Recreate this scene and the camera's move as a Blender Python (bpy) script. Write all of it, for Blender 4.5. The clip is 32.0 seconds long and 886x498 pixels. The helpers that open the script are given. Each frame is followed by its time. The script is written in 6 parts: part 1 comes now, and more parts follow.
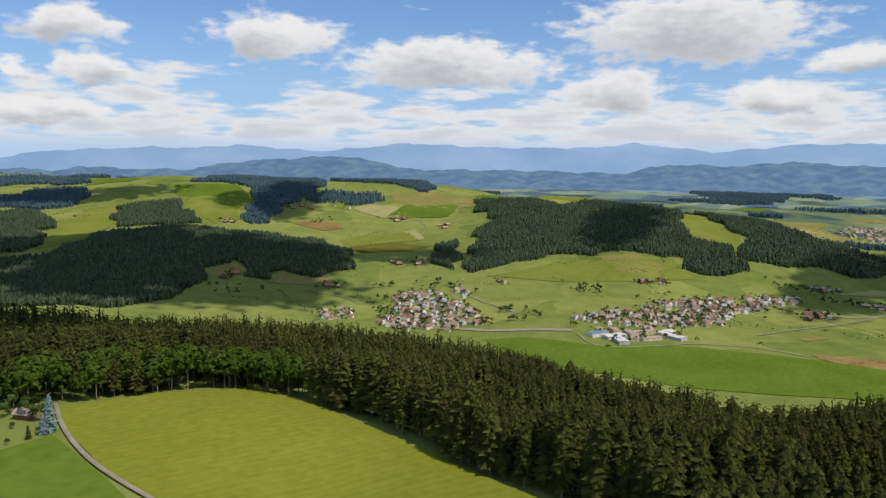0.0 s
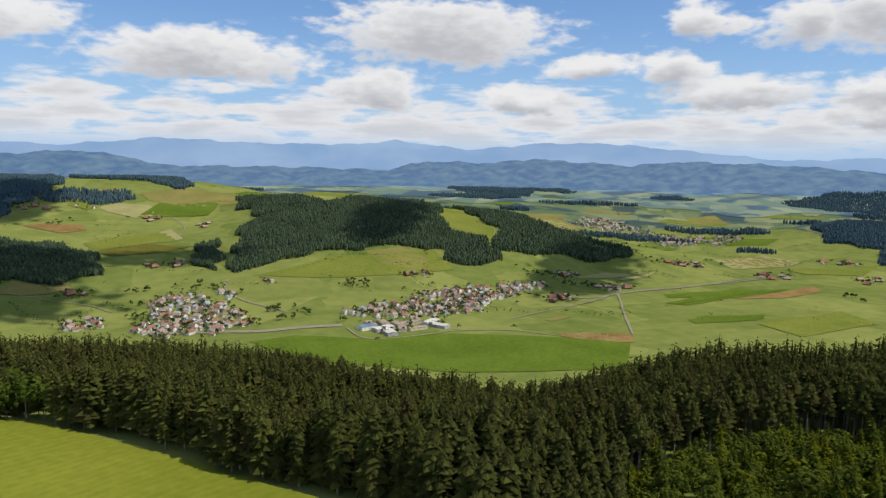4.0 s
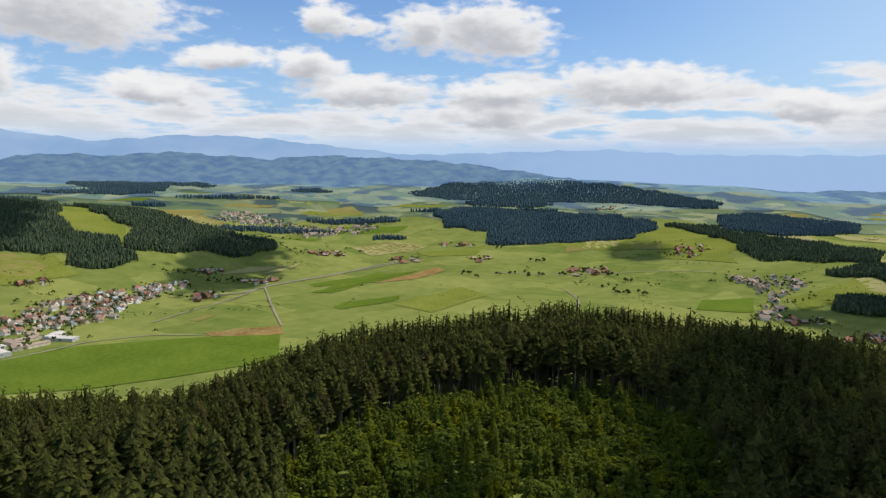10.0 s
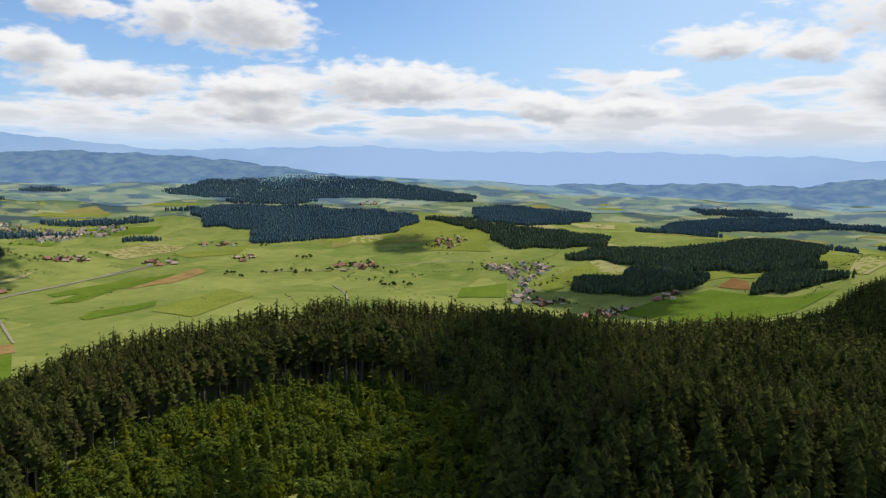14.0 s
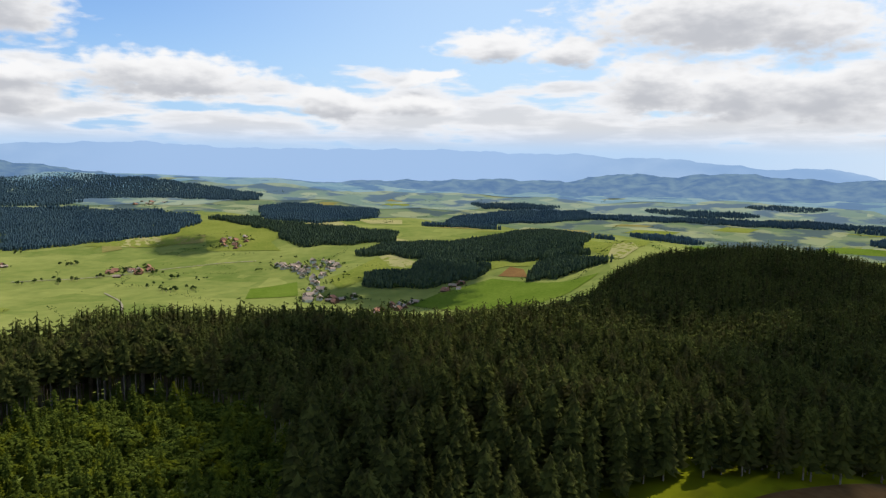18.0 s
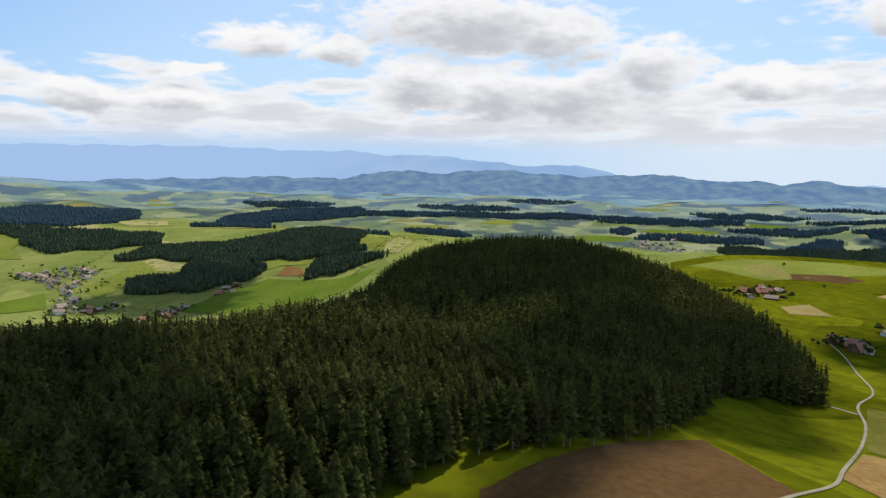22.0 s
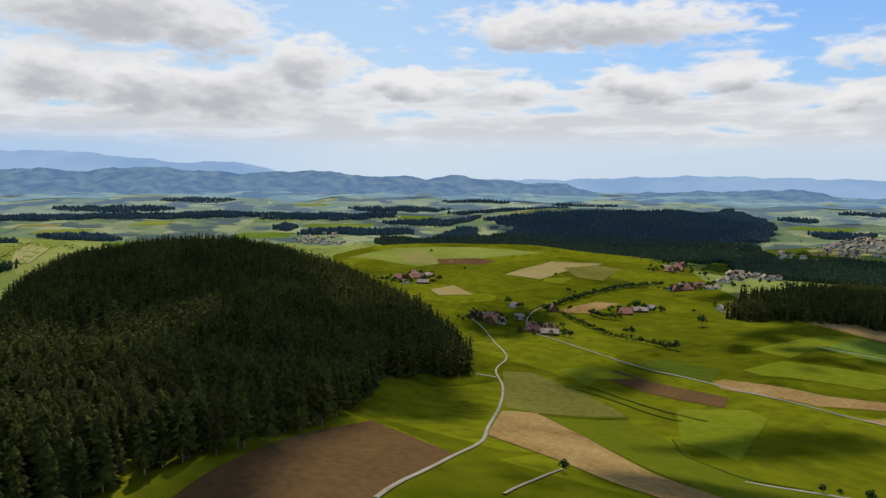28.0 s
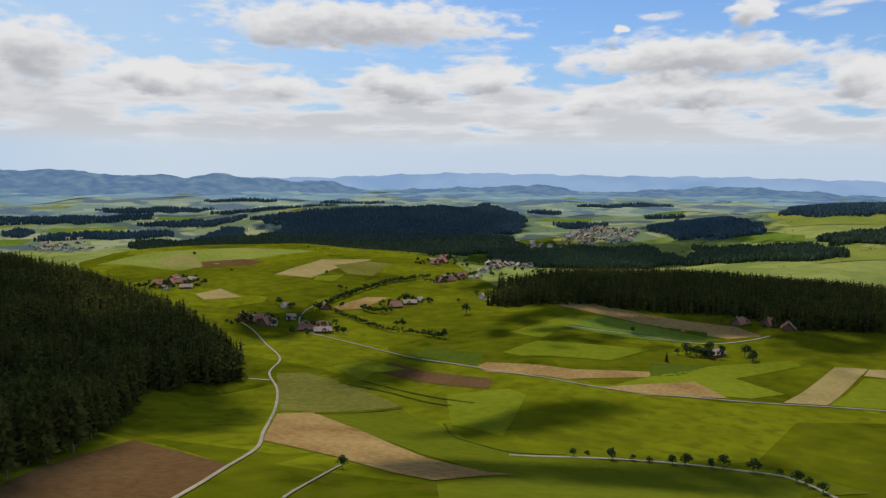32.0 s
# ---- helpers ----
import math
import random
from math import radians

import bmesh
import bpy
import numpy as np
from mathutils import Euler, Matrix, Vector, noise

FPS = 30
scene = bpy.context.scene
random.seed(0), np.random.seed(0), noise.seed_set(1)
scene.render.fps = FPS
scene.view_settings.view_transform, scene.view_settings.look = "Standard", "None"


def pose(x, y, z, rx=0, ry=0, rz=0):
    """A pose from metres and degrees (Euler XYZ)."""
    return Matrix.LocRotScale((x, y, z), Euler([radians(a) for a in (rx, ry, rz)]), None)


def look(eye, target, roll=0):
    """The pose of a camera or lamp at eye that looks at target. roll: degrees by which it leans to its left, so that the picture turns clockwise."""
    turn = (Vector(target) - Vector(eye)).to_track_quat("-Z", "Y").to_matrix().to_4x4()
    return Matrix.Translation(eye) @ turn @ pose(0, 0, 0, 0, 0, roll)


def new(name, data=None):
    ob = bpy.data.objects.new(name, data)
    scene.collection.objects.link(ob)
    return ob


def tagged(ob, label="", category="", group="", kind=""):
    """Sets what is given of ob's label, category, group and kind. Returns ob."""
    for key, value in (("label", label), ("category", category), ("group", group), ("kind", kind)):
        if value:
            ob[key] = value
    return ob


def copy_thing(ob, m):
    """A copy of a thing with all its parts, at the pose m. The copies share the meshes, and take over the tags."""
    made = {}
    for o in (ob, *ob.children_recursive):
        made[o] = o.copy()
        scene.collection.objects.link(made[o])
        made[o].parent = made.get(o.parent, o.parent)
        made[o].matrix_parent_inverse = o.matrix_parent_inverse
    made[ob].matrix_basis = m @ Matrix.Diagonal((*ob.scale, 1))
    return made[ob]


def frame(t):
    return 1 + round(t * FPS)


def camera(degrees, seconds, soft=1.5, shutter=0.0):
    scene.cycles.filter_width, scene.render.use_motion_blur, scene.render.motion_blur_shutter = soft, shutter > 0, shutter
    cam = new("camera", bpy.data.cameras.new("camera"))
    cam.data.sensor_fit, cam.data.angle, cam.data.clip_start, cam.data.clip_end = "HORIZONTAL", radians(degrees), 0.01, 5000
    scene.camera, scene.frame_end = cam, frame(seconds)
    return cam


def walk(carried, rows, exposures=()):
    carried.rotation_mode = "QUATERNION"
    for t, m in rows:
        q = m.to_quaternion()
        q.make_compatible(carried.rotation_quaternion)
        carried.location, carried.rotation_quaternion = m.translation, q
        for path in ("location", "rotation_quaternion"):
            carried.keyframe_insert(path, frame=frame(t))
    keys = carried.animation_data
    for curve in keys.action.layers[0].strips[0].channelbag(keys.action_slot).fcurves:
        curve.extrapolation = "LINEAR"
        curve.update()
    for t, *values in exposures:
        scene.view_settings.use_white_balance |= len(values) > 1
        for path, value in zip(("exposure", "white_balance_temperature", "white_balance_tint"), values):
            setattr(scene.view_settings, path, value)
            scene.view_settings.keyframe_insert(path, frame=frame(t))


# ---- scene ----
cam = camera(63.13, 32.0, soft=1.3)
EYE = (0.0, 0.0, 320.0)
PATH = [  # seconds, tilt, lean, turn
    (0.0, 83.423, -0.639, 0.003),
    (1.0, 83.406, -0.690, -4.663),
    (2.0, 83.387, -0.735, -9.307),
    (3.0, 83.369, -0.773, -13.874),
    (4.0, 83.351, -0.806, -18.446),
    (5.0, 83.330, -0.835, -23.110),
    (6.0, 83.310, -0.860, -27.794),
    (7.0, 83.290, -0.880, -32.454),
    (8.0, 83.272, -0.897, -37.098),
    (9.0, 83.257, -0.910, -41.708),
    (10.0, 83.242, -0.920, -46.316),
    (11.0, 83.230, -0.927, -50.956),
    (12.0, 83.219, -0.932, -55.598),
    (13.0, 83.211, -0.935, -60.270),
    (14.0, 83.206, -0.934, -64.842),
    (15.0, 83.205, -0.925, -69.148),
    (16.0, 83.206, -0.910, -73.323),
    (17.0, 83.209, -0.892, -77.401),
    (18.0, 83.212, -0.872, -81.524),
    (19.0, 83.216, -0.856, -85.903),
    (20.0, 83.221, -0.841, -90.365),
    (21.0, 83.228, -0.824, -94.803),
    (22.0, 83.235, -0.805, -99.236),
    (23.0, 83.244, -0.785, -103.648),
    (24.0, 83.252, -0.764, -108.034),
    (25.0, 83.260, -0.740, -112.357),
    (26.0, 83.267, -0.717, -116.702),
    (27.0, 83.274, -0.696, -121.170),
    (28.0, 83.281, -0.676, -125.672),
    (29.0, 83.286, -0.655, -130.127),
    (30.0, 83.288, -0.635, -134.622),
    (31.0, 83.290, -0.617, -139.250),
    (32.0, 83.290, -0.601, -143.921),
]
walk(cam, [(t, pose(*EYE, rx, ry, rz)) for t, rx, ry, rz in PATH], [(0, -0.2), (8, -0.15), (14, -0.05), (20, 0.0), (24, -0.03), (28, -0.18), (32, -0.28)])

# ---- daylight: a blue sky with fair-weather cumulus over a hazy horizon ----
SUN_BEARING, SUN_HEIGHT = -124.0, 57.0
world = bpy.data.worlds.new("sky")
scene.world = world
world.use_nodes = True
wn, wl = world.node_tree.nodes, world.node_tree.links
wn.clear()


def wnode(kind, *ins, **kw):
    n = wn.new(kind)
    for k, v in kw.items():
        if k == "operation":
            n.operation = v
    for i, v in enumerate(ins):
        if v is None:
            continue
        if isinstance(v, bpy.types.NodeSocket):
            wl.new(v, n.inputs[i])
        else:
            n.inputs[i].default_value = v
    return n


def wmath(op, *ins):
    return wnode("ShaderNodeMath", *ins, operation=op).outputs[0]


def wvec(op, *ins):
    return wnode("ShaderNodeVectorMath", *ins, operation=op).outputs[0]


def wramp(v, a, b, lo=0.0, hi=1.0):
    n = wnode("ShaderNodeMapRange", v, a, b, lo, hi)
    n.interpolation_type = "SMOOTHSTEP"
    return n.outputs[0]


def wmix(f, a, b):
    n = wn.new("ShaderNodeMix")
    n.data_type = "RGBA"
    for key, v in (("Factor", f), ("A", a), ("B", b)):
        s = [q for q in n.inputs if q.name == key and q.type == ("VALUE" if key == "Factor" else "RGBA")][0]
        if isinstance(v, bpy.types.NodeSocket):
            wl.new(v, s)
        else:
            s.default_value = v if isinstance(v, float) else (*v, 1)
    return [q for q in n.outputs if q.type == "RGBA"][0]


def wnoise(vec, scale, detail, rough=0.55, colour=False):
    n = wn.new("ShaderNodeTexNoise")
    n.inputs["Scale"].default_value, n.inputs["Detail"].default_value, n.inputs["Roughness"].default_value = scale, detail, rough
    wl.new(vec, n.inputs["Vector"])
    return n.outputs["Color" if colour else "Fac"]


ways = wn.new("ShaderNodeTexCoord").outputs["Generated"]
axes = wnode("ShaderNodeSeparateXYZ", ways).outputs
bear = wmath("MULTIPLY", wmath("ARCTAN2", wmath("MULTIPLY", axes[0], -1.0), axes[1]), 57.2958)
lift = wmath("MULTIPLY", wmath("ARCSINE", axes[2]), 57.2958)
flat = wnode("ShaderNodeCombineXYZ", bear, wmath("MULTIPLY", lift, 2.2), 0.0).outputs[0]
plain = wnode("ShaderNodeCombineXYZ", bear, lift, 0.0).outputs[0]
warp = wvec("MULTIPLY", wvec("SUBTRACT", wnoise(flat, 0.2, 4.0, 0.5, True), (0.5, 0.5, 0.5)), (7.0, 2.6, 0.0))
swirl = wvec("ADD", plain, warp)
higher = wvec("ADD", swirl, (-0.3, 0.95, 0.0))
PUFFS = []


def puff(bearing, height, wide, tall):
    """One cumulus: its middle and half sizes, in degrees."""
    PUFFS.append((bearing, height, wide, tall))


puff(26.9, 9.4, 3.1, 1.3)
puff(25.5, 6.5, 1.8, 1.0)
puff(30.4, 6.4, 0.9, 0.6)
puff(13.2, 9.6, 4.8, 1.5)
puff(28.5, 3.7, 4.1, 1.0)
puff(-0.2, 7.8, 7.9, 1.7)
puff(-18.3, 10.1, 8.2, 2.3)
puff(-13.2, 5.8, 3.5, 1.8)
puff(-24.2, 5.4, 3.3, 1.1)
puff(-37.8, 10.7, 2.3, 1.2)
puff(-44.4, 10.2, 3.6, 1.8)
puff(-50.2, 10.3, 4.1, 2.3)
puff(-30.1, 7.7, 3.1, 0.9)
puff(-36.0, 7.3, 2.6, 1.3)
puff(-40.1, 5.6, 5.0, 1.3)
puff(-50.9, 5.6, 4.8, 1.1)
puff(-50.4, 4.1, 3.9, 1.3)
puff(-61.3, 6.1, 6.6, 1.6)
puff(-73.0, 4.6, 3.8, 1.2)
puff(-79.2, 4.4, 3.2, 1.1)
puff(-80.4, 6.7, 1.7, 0.6)
puff(-85.3, 9.2, 3.9, 1.2)
puff(-91.7, 8.6, 2.6, 1.2)
puff(-101.3, 10.5, 9.3, 2.3)
puff(-97.8, 6.1, 4.2, 1.9)
puff(-108.6, 5.1, 7.1, 2.0)
puff(-114.5, 7.2, 3.7, 2.2)
puff(-122.9, 6.0, 4.7, 1.0)
puff(-132.4, 5.7, 2.7, 1.0)
puff(-131.7, 10.2, 4.7, 1.3)
puff(-107.3, 9.5, 4.8, 1.7)
puff(-137.8, 10.5, 9.9, 1.8)
puff(-141.3, 6.1, 3.3, 1.2)
puff(-147.6, 6.7, 3.4, 1.1)
puff(-103.3, 5.4, 4.9, 2.0)
puff(-162.3, 8.0, 8.6, 1.4)
puff(-163.2, 5.4, 5.9, 1.1)
puff(-155.5, 4.7, 3.0, 0.9)
puff(-166.3, 10.8, 1.5, 1.1)
puff(-156.9, 10.0, 0.8, 0.3)
puff(-173.7, 6.0, 2.0, 1.5)
for extra in range(26):  # the same sky goes on behind
    puff(40 + extra * 5.6, 5 + 6 * ((extra * 7) % 5) / 4, 4.5, 1.6)
for extra in range(60):  # and overhead
    puff(-180 + (extra * 137.5) % 360, 17 + (extra * 11) % 50, 7 + extra % 4, 3.0)


def cloud_depth(where):
    nearest = 9.0
    for b, h, w, t in PUFFS:
        away = wn.new("ShaderNodeVectorMath")
        away.operation = "MULTIPLY_ADD"
        wl.new(where, away.inputs[0])
        away.inputs[1].default_value, away.inputs[2].default_value = (0.9 / w, 0.9 / t, 0), (-0.9 * b / w, -0.9 * h / t, 0)
        size = wn.new("ShaderNodeVectorMath")
        size.operation = "LENGTH"
        wl.new(away.outputs[0], size.inputs[0])
        nearest = wmath("SMOOTH_MIN", size.outputs["Value"], nearest, 0.25)
    return nearest


crisp = wmath("SUBTRACT", wnoise(flat, 0.7, 6.0, 0.5), 0.5)
here = wmath("MULTIPLY_ADD", crisp, 1.2, cloud_depth(swirl))
above = wmath("MULTIPLY_ADD", crisp, 0.9, cloud_depth(higher))
heap = wramp(here, 1.18, 0.62)
heap_shade = wramp(above, 1.15, 0.0)
# a flatter deck of cloud towards the horizon
spread = wmath("DIVIDE", 1.0, wmath("ADD", wmath("MAXIMUM", axes[2], 0.0), 0.035))
deck_at = wvec("MULTIPLY", ways, wnode("ShaderNodeCombineXYZ", spread, spread, 0.0).outputs[0])
low_at = wvec("ADD", wvec("MULTIPLY", flat, (0.16, 0.30, 0.0)), wvec("MULTIPLY", warp, (0.05, 0.1, 0.0)))
deck_noise = wmath("MULTIPLY_ADD", wnoise(low_at, 1.0, 6.0, 0.5), 0.72, wmath("MULTIPLY", wnoise(deck_at, 0.5, 6.0, 0.6), 0.28))
south = wramp(bear, -60.0, -105.0)
edge = wmath("SUBTRACT", wramp(lift, 2.0, 9.5, 0.36, 0.60), wmath("MULTIPLY", south, 0.055))
deck = wmath("MULTIPLY", wramp(wmath("SUBTRACT", deck_noise, edge), 0.0, 0.11), wramp(lift, 0.6, 2.2))
deck_shade = wmath("MULTIPLY", wramp(wmath("SUBTRACT", deck_noise, edge), 0.06, 0.24), 0.6)
sky = wn.new("ShaderNodeTexSky")
sky.sky_type, sky.sun_disc = "NISHITA", False
sky.sun_elevation, sky.sun_rotation = radians(SUN_HEIGHT), radians(-SUN_BEARING)
sky.altitude, sky.air_density, sky.dust_density, sky.ozone_density = 900, 1.2, 0.2, 3.0
blue = wvec("MULTIPLY", sky.outputs[0], (0.085, 0.105, 0.135))
haze = wramp(lift, 12.0, -0.5, 0.1, 0.85)
col = wmix(haze, blue, (0.40, 0.62, 0.93))
sunward = wmath("MULTIPLY", wramp(bear, -52.0, -88.0), wramp(bear, -152.0, -118.0))
col = wmix(wmath("MULTIPLY", sunward, 0.55), col, (0.66, 0.84, 0.99))  # the air is paler towards the sun
col = wmix(deck, col, wmix(deck_shade, (0.90, 0.91, 0.94), (0.56, 0.59, 0.64)))
col = wmix(heap, col, wmix(wmath("MULTIPLY", heap_shade, 0.85), (0.95, 0.95, 0.96), (0.48, 0.50, 0.55)))
col = wmix(wramp(lift, 3.2, 0.9, 0.0, 0.6), col, wmix(wramp(bear, -95.0, -125.0), wmix(wramp(bear, -40.0, -62.0), (0.56, 0.72, 0.94), (0.44, 0.62, 0.90)), (0.78, 0.85, 0.94)))
back = wnode("ShaderNodeBackground", col, 1.0)
wl.new(back.outputs[0], wn.new("ShaderNodeOutputWorld").inputs["Surface"])

sun = new("sun", bpy.data.lights.new("sun", "SUN"))
sun.data.energy, sun.data.angle, sun.data.color = 3.75, radians(0.6), (1.0, 0.95, 0.85)
sb, sh = radians(SUN_BEARING), radians(SUN_HEIGHT)
sun.matrix_world = look((-math.sin(sb) * math.cos(sh) * 100, math.cos(sb) * math.cos(sh) * 100, 400 + math.sin(sh) * 100), (0, 0, 400))

# ---- fair-weather cumulus added out of view: flat-based heaps about 1900 m up, placed so that their shadows lie over woods and fields ----
M_CLOUD = bpy.data.materials.new("cloud_vapour")
M_CLOUD.use_nodes = True
M_CLOUD.node_tree.nodes["Principled BSDF"].inputs["Base Color"].default_value = (0.93, 0.94, 0.95, 1)
M_CLOUD.node_tree.nodes["Principled BSDF"].inputs["Roughness"].default_value = 1.0
CLOUD_RNG = np.random.default_rng(21)
globe = bmesh.new()
bmesh.ops.create_icosphere(globe, subdivisions=1, radius=1.0)
GLOBE_V, GLOBE_F = np.array([q.co[:] for q in globe.verts]), np.array([[q.index for q in p.verts] for p in globe.faces])
globe.free()


def cumulus(x, y, long, wide, turn):
    """A heap of billows over an ellipse with these half sizes, thinning out into shreds at its rim."""
    rng, V, F = CLOUD_RNG, [], []
    c, s = math.cos(radians(turn)), math.sin(radians(turn))
    billows = int(min(190, 44 + 28 * long / wide))
    shreds = int(40 + 50 * long / wide)
    for k in range(billows + shreds):
        a, core = rng.uniform(0, 6.2832), k < billows
        q = math.sqrt(rng.uniform(0, 0.78)) if core else rng.normal(1.0, 0.13)
        size = wide * (rng.uniform(0.2, 0.36) if core else rng.uniform(0.05, 0.13))
        u, w = math.cos(a) * q * long, math.sin(a) * q * wide
        v = GLOBE_V * (1 + 0.16 * np.sin(GLOBE_V[:, :1] * 5 + a) * np.cos(GLOBE_V[:, 1:2] * 4 + k)) * size
        v[:, 2] = np.maximum(v[:, 2], -0.15 * size) * (0.8 if core else 0.4)
        V.append(v + (x + u * c - w * s, y + u * s + w * c, 1900 + 0.1 * size))
        F.append(GLOBE_F + len(GLOBE_V) * k)
    me = bpy.data.meshes.new("cloud")
    me.from_pydata(np.concatenate(V).tolist(), [], np.concatenate(F).tolist())
    me.materials.append(M_CLOUD)
    for q in me.polygons:
        q.use_smooth = True
    tagged(new("cloud", me), "white flat-based cumulus cloud, unseen, placed overhead to shade the valley", "cloud", kind="structure")


# Unseen shade casters: each position is the wanted shadow carried up towards the sun.
cumulus(215, 1130, 430, 250, 8)
cumulus(600, 1195, 170, 130, 82)
cumulus(648, -101, 170, 55, 60)
cumulus(170, 1950, 130, 60, 105)
cumulus(360, 1990, 260, 120, 99)
cumulus(909, 1315, 190, 75, 178)
cumulus(2047, 1121, 330, 130, 50)
cumulus(1488, 1546, 230, 110, 70)
cumulus(3252, 523, 160, 90, 39)
cumulus(1211, -503, 210, 42, 18)
cumulus(2606, -329, 200, 85, 65)
cumulus(2739, -366, 170, 90, 57)
cumulus(1813, -821, 330, 190, 165)
cumulus(1417, -873, 200, 75, 139)
cumulus(1207, -738, 70, 30, 146)
cumulus(1291, -868, 84, 40, 141)
cumulus(1038, -899, 115, 32, 63)
cumulus(1046, -1577, 200, 60, 91)
cumulus(1575, -1192, 104, 45, 127)
cumulus(1334, -1091, 69, 30, 109)
cumulus(2937, -3043, 480, 300, 53)
cumulus(2110, -2420, 460, 170, 114)
cumulus(1230, -1712, 400, 170, 84)
cumulus(1769, -3386, 400, 180, 124)
cumulus(1135, -1004, 80, 28, 76)
cumulus(403, 862, 400, 150, 15)
cumulus(-398, 1964, 330, 140, 20)
cumulus(1115, -674, 48, 16, 150)
cumulus(1135, -696, 45, 16, 150)
cumulus(1843, -2925, 480, 150, 170)
cumulus(1341, -1612, 300, 90, 175)
cumulus(1671, -683, 170, 90, 165)

cumulus(1063, -463, 34, 13, 40)
cumulus(1310, -767, 145, 52, 159)
cumulus(1457, -943, 130, 60, 140)

# ---- the lie of the land: cross-sections outwards from the hilltop, as bearing (degrees, left positive) and (distance, height) ----
SECTIONS = {}


def section(bearing, *points):
    SECTIONS[bearing] = points


section(95, (0, 217), (350, 214), (700, 190), (1500, 120), (3000, 140), (4950, 150))
section(45, (0, 217), (350, 213), (620, 195), (900, 90), (1300, 60), (2000, 92), (2900, 178), (3700, 270), (4300, 150), (4950, 150))
section(30, (0, 217), (350, 212), (600, 191), (850, 100), (1200, 50), (1600, 61), (2000, 92), (2400, 123), (2900, 178), (3300, 234), (3700, 275), (4300, 190), (4950, 170))
section(20, (0, 217), (350, 212), (560, 182), (850, 80), (1200, 30), (1450, 38), (1600, 49), (1850, 105), (2050, 140), (2300, 140), (2600, 190), (3000, 250), (3300, 278), (3900, 190), (4950, 170))
section(10, (0, 217), (330, 211), (560, 174), (850, 70), (1200, 8), (1500, 7), (1700, 30), (2000, 70), (2400, 123), (3000, 262), (3300, 230), (3900, 170), (4950, 170))
section(0, (0, 217), (280, 214), (540, 166), (800, 70), (1150, 3), (1500, 4), (1900, 60), (2400, 123), (3000, 255), (3300, 220), (3900, 170), (4950, 170))
section(-8, (0, 217), (240, 214), (500, 164), (760, 70), (1050, 2), (1330, 3), (1550, 19), (1900, 66), (2250, 150), (2600, 222), (2900, 170), (3500, 150), (4200, 190), (4950, 180))
section(-16, (0, 217), (240, 212), (470, 158), (700, 70), (980, 2), (1450, 1), (1600, 20), (1950, 78), (2200, 135), (2500, 194), (2900, 130), (3500, 130), (4200, 185), (4950, 180))
section(-24, (0, 217), (240, 211), (450, 156), (700, 70), (980, 1), (1680, 0), (1900, 36), (2150, 110), (2400, 172), (2800, 70), (3400, 110), (4200, 180), (4950, 180))
section(-32, (0, 217), (240, 211), (450, 172), (720, 70), (1020, 1), (2100, 0), (2300, 58), (2450, 82), (2700, 30), (3200, 75), (3700, 130), (4200, 180), (4950, 180))
section(-40, (0, 217), (240, 212), (480, 188), (760, 70), (1080, 1), (2050, 2), (2800, 26), (3500, 88), (4200, 176), (4950, 180))
section(-50, (0, 217), (240, 213), (500, 195), (800, 80), (1120, 1), (2000, 2), (2600, 25), (3000, 75), (3200, 118), (3500, 100), (3900, 128), (4150, 135), (4420, 240), (4950, 180))
section(-60, (0, 217), (240, 214), (500, 202), (820, 90), (1150, 1), (1900, 2), (2500, 16), (2900, 62), (3200, 120), (3500, 95), (3900, 120), (4150, 135), (4450, 250), (4950, 180))
section(-70, (0, 217), (240, 215), (480, 202), (820, 100), (1200, 5), (1850, 4), (2400, 50), (2800, 86), (3400, 92), (4200, 160), (4450, 200), (4950, 170))
section(-80, (0, 217), (240, 216), (480, 198), (820, 110), (1250, 10), (1600, 3), (2000, 60), (2350, 74), (2600, 88), (3000, 60), (3500, 70), (4200, 135), (4950, 160))
section(-90, (0, 217), (240, 217), (500, 198), (820, 140), (1200, 80), (1500, 66), (2000, 95), (2400, 98), (2900, 45), (3500, 66), (4200, 130), (4950, 160))
section(-97, (0, 217), (240, 219), (500, 190), (800, 190), (1050, 172), (1350, 110), (1700, 142), (1900, 146), (2300, 60), (3000, 50), (3600, 75), (4200, 130), (4950, 160))
section(-105, (0, 217), (230, 222), (480, 185), (700, 188), (1050, 200), (1400, 130), (2000, 20), (2800, 15), (3500, 64), (4200, 130), (4950, 160))
section(-113, (0, 217), (230, 222), (450, 184), (700, 180), (1050, 186), (1400, 120), (2000, 20), (2800, 15), (3500, 60), (4200, 130), (4950, 160))
section(-120, (0, 217), (220, 219), (400, 180), (650, 158), (900, 152), (1250, 120), (1700, 134), (2100, 40), (2800, 15), (3500, 60), (4200, 130), (4950, 160))
section(-126, (0, 217), (220, 217), (480, 160), (650, 146), (900, 136), (1250, 132), (1700, 138), (2200, 30), (2800, 15), (3500, 58), (4200, 130), (4950, 160))
section(-133, (0, 217), (220, 215), (470, 158), (830, 134), (1000, 134), (1700, 138), (2300, 26), (2800, 15), (3050, 70), (3300, 140), (3600, 90), (4200, 125), (4950, 150))
section(-142, (0, 217), (200, 221), (450, 152), (800, 132), (1200, 120), (1600, 124), (2200, 20), (2800, 12), (3050, 75), (3300, 146), (3600, 90), (4200, 125), (4950, 150))
section(-152, (0, 217), (200, 221), (330, 180), (500, 160), (800, 143), (1000, 142), (1250, 124), (1700, 70), (2200, 18), (2800, 30), (3400, 70), (4200, 130), (4950, 150))
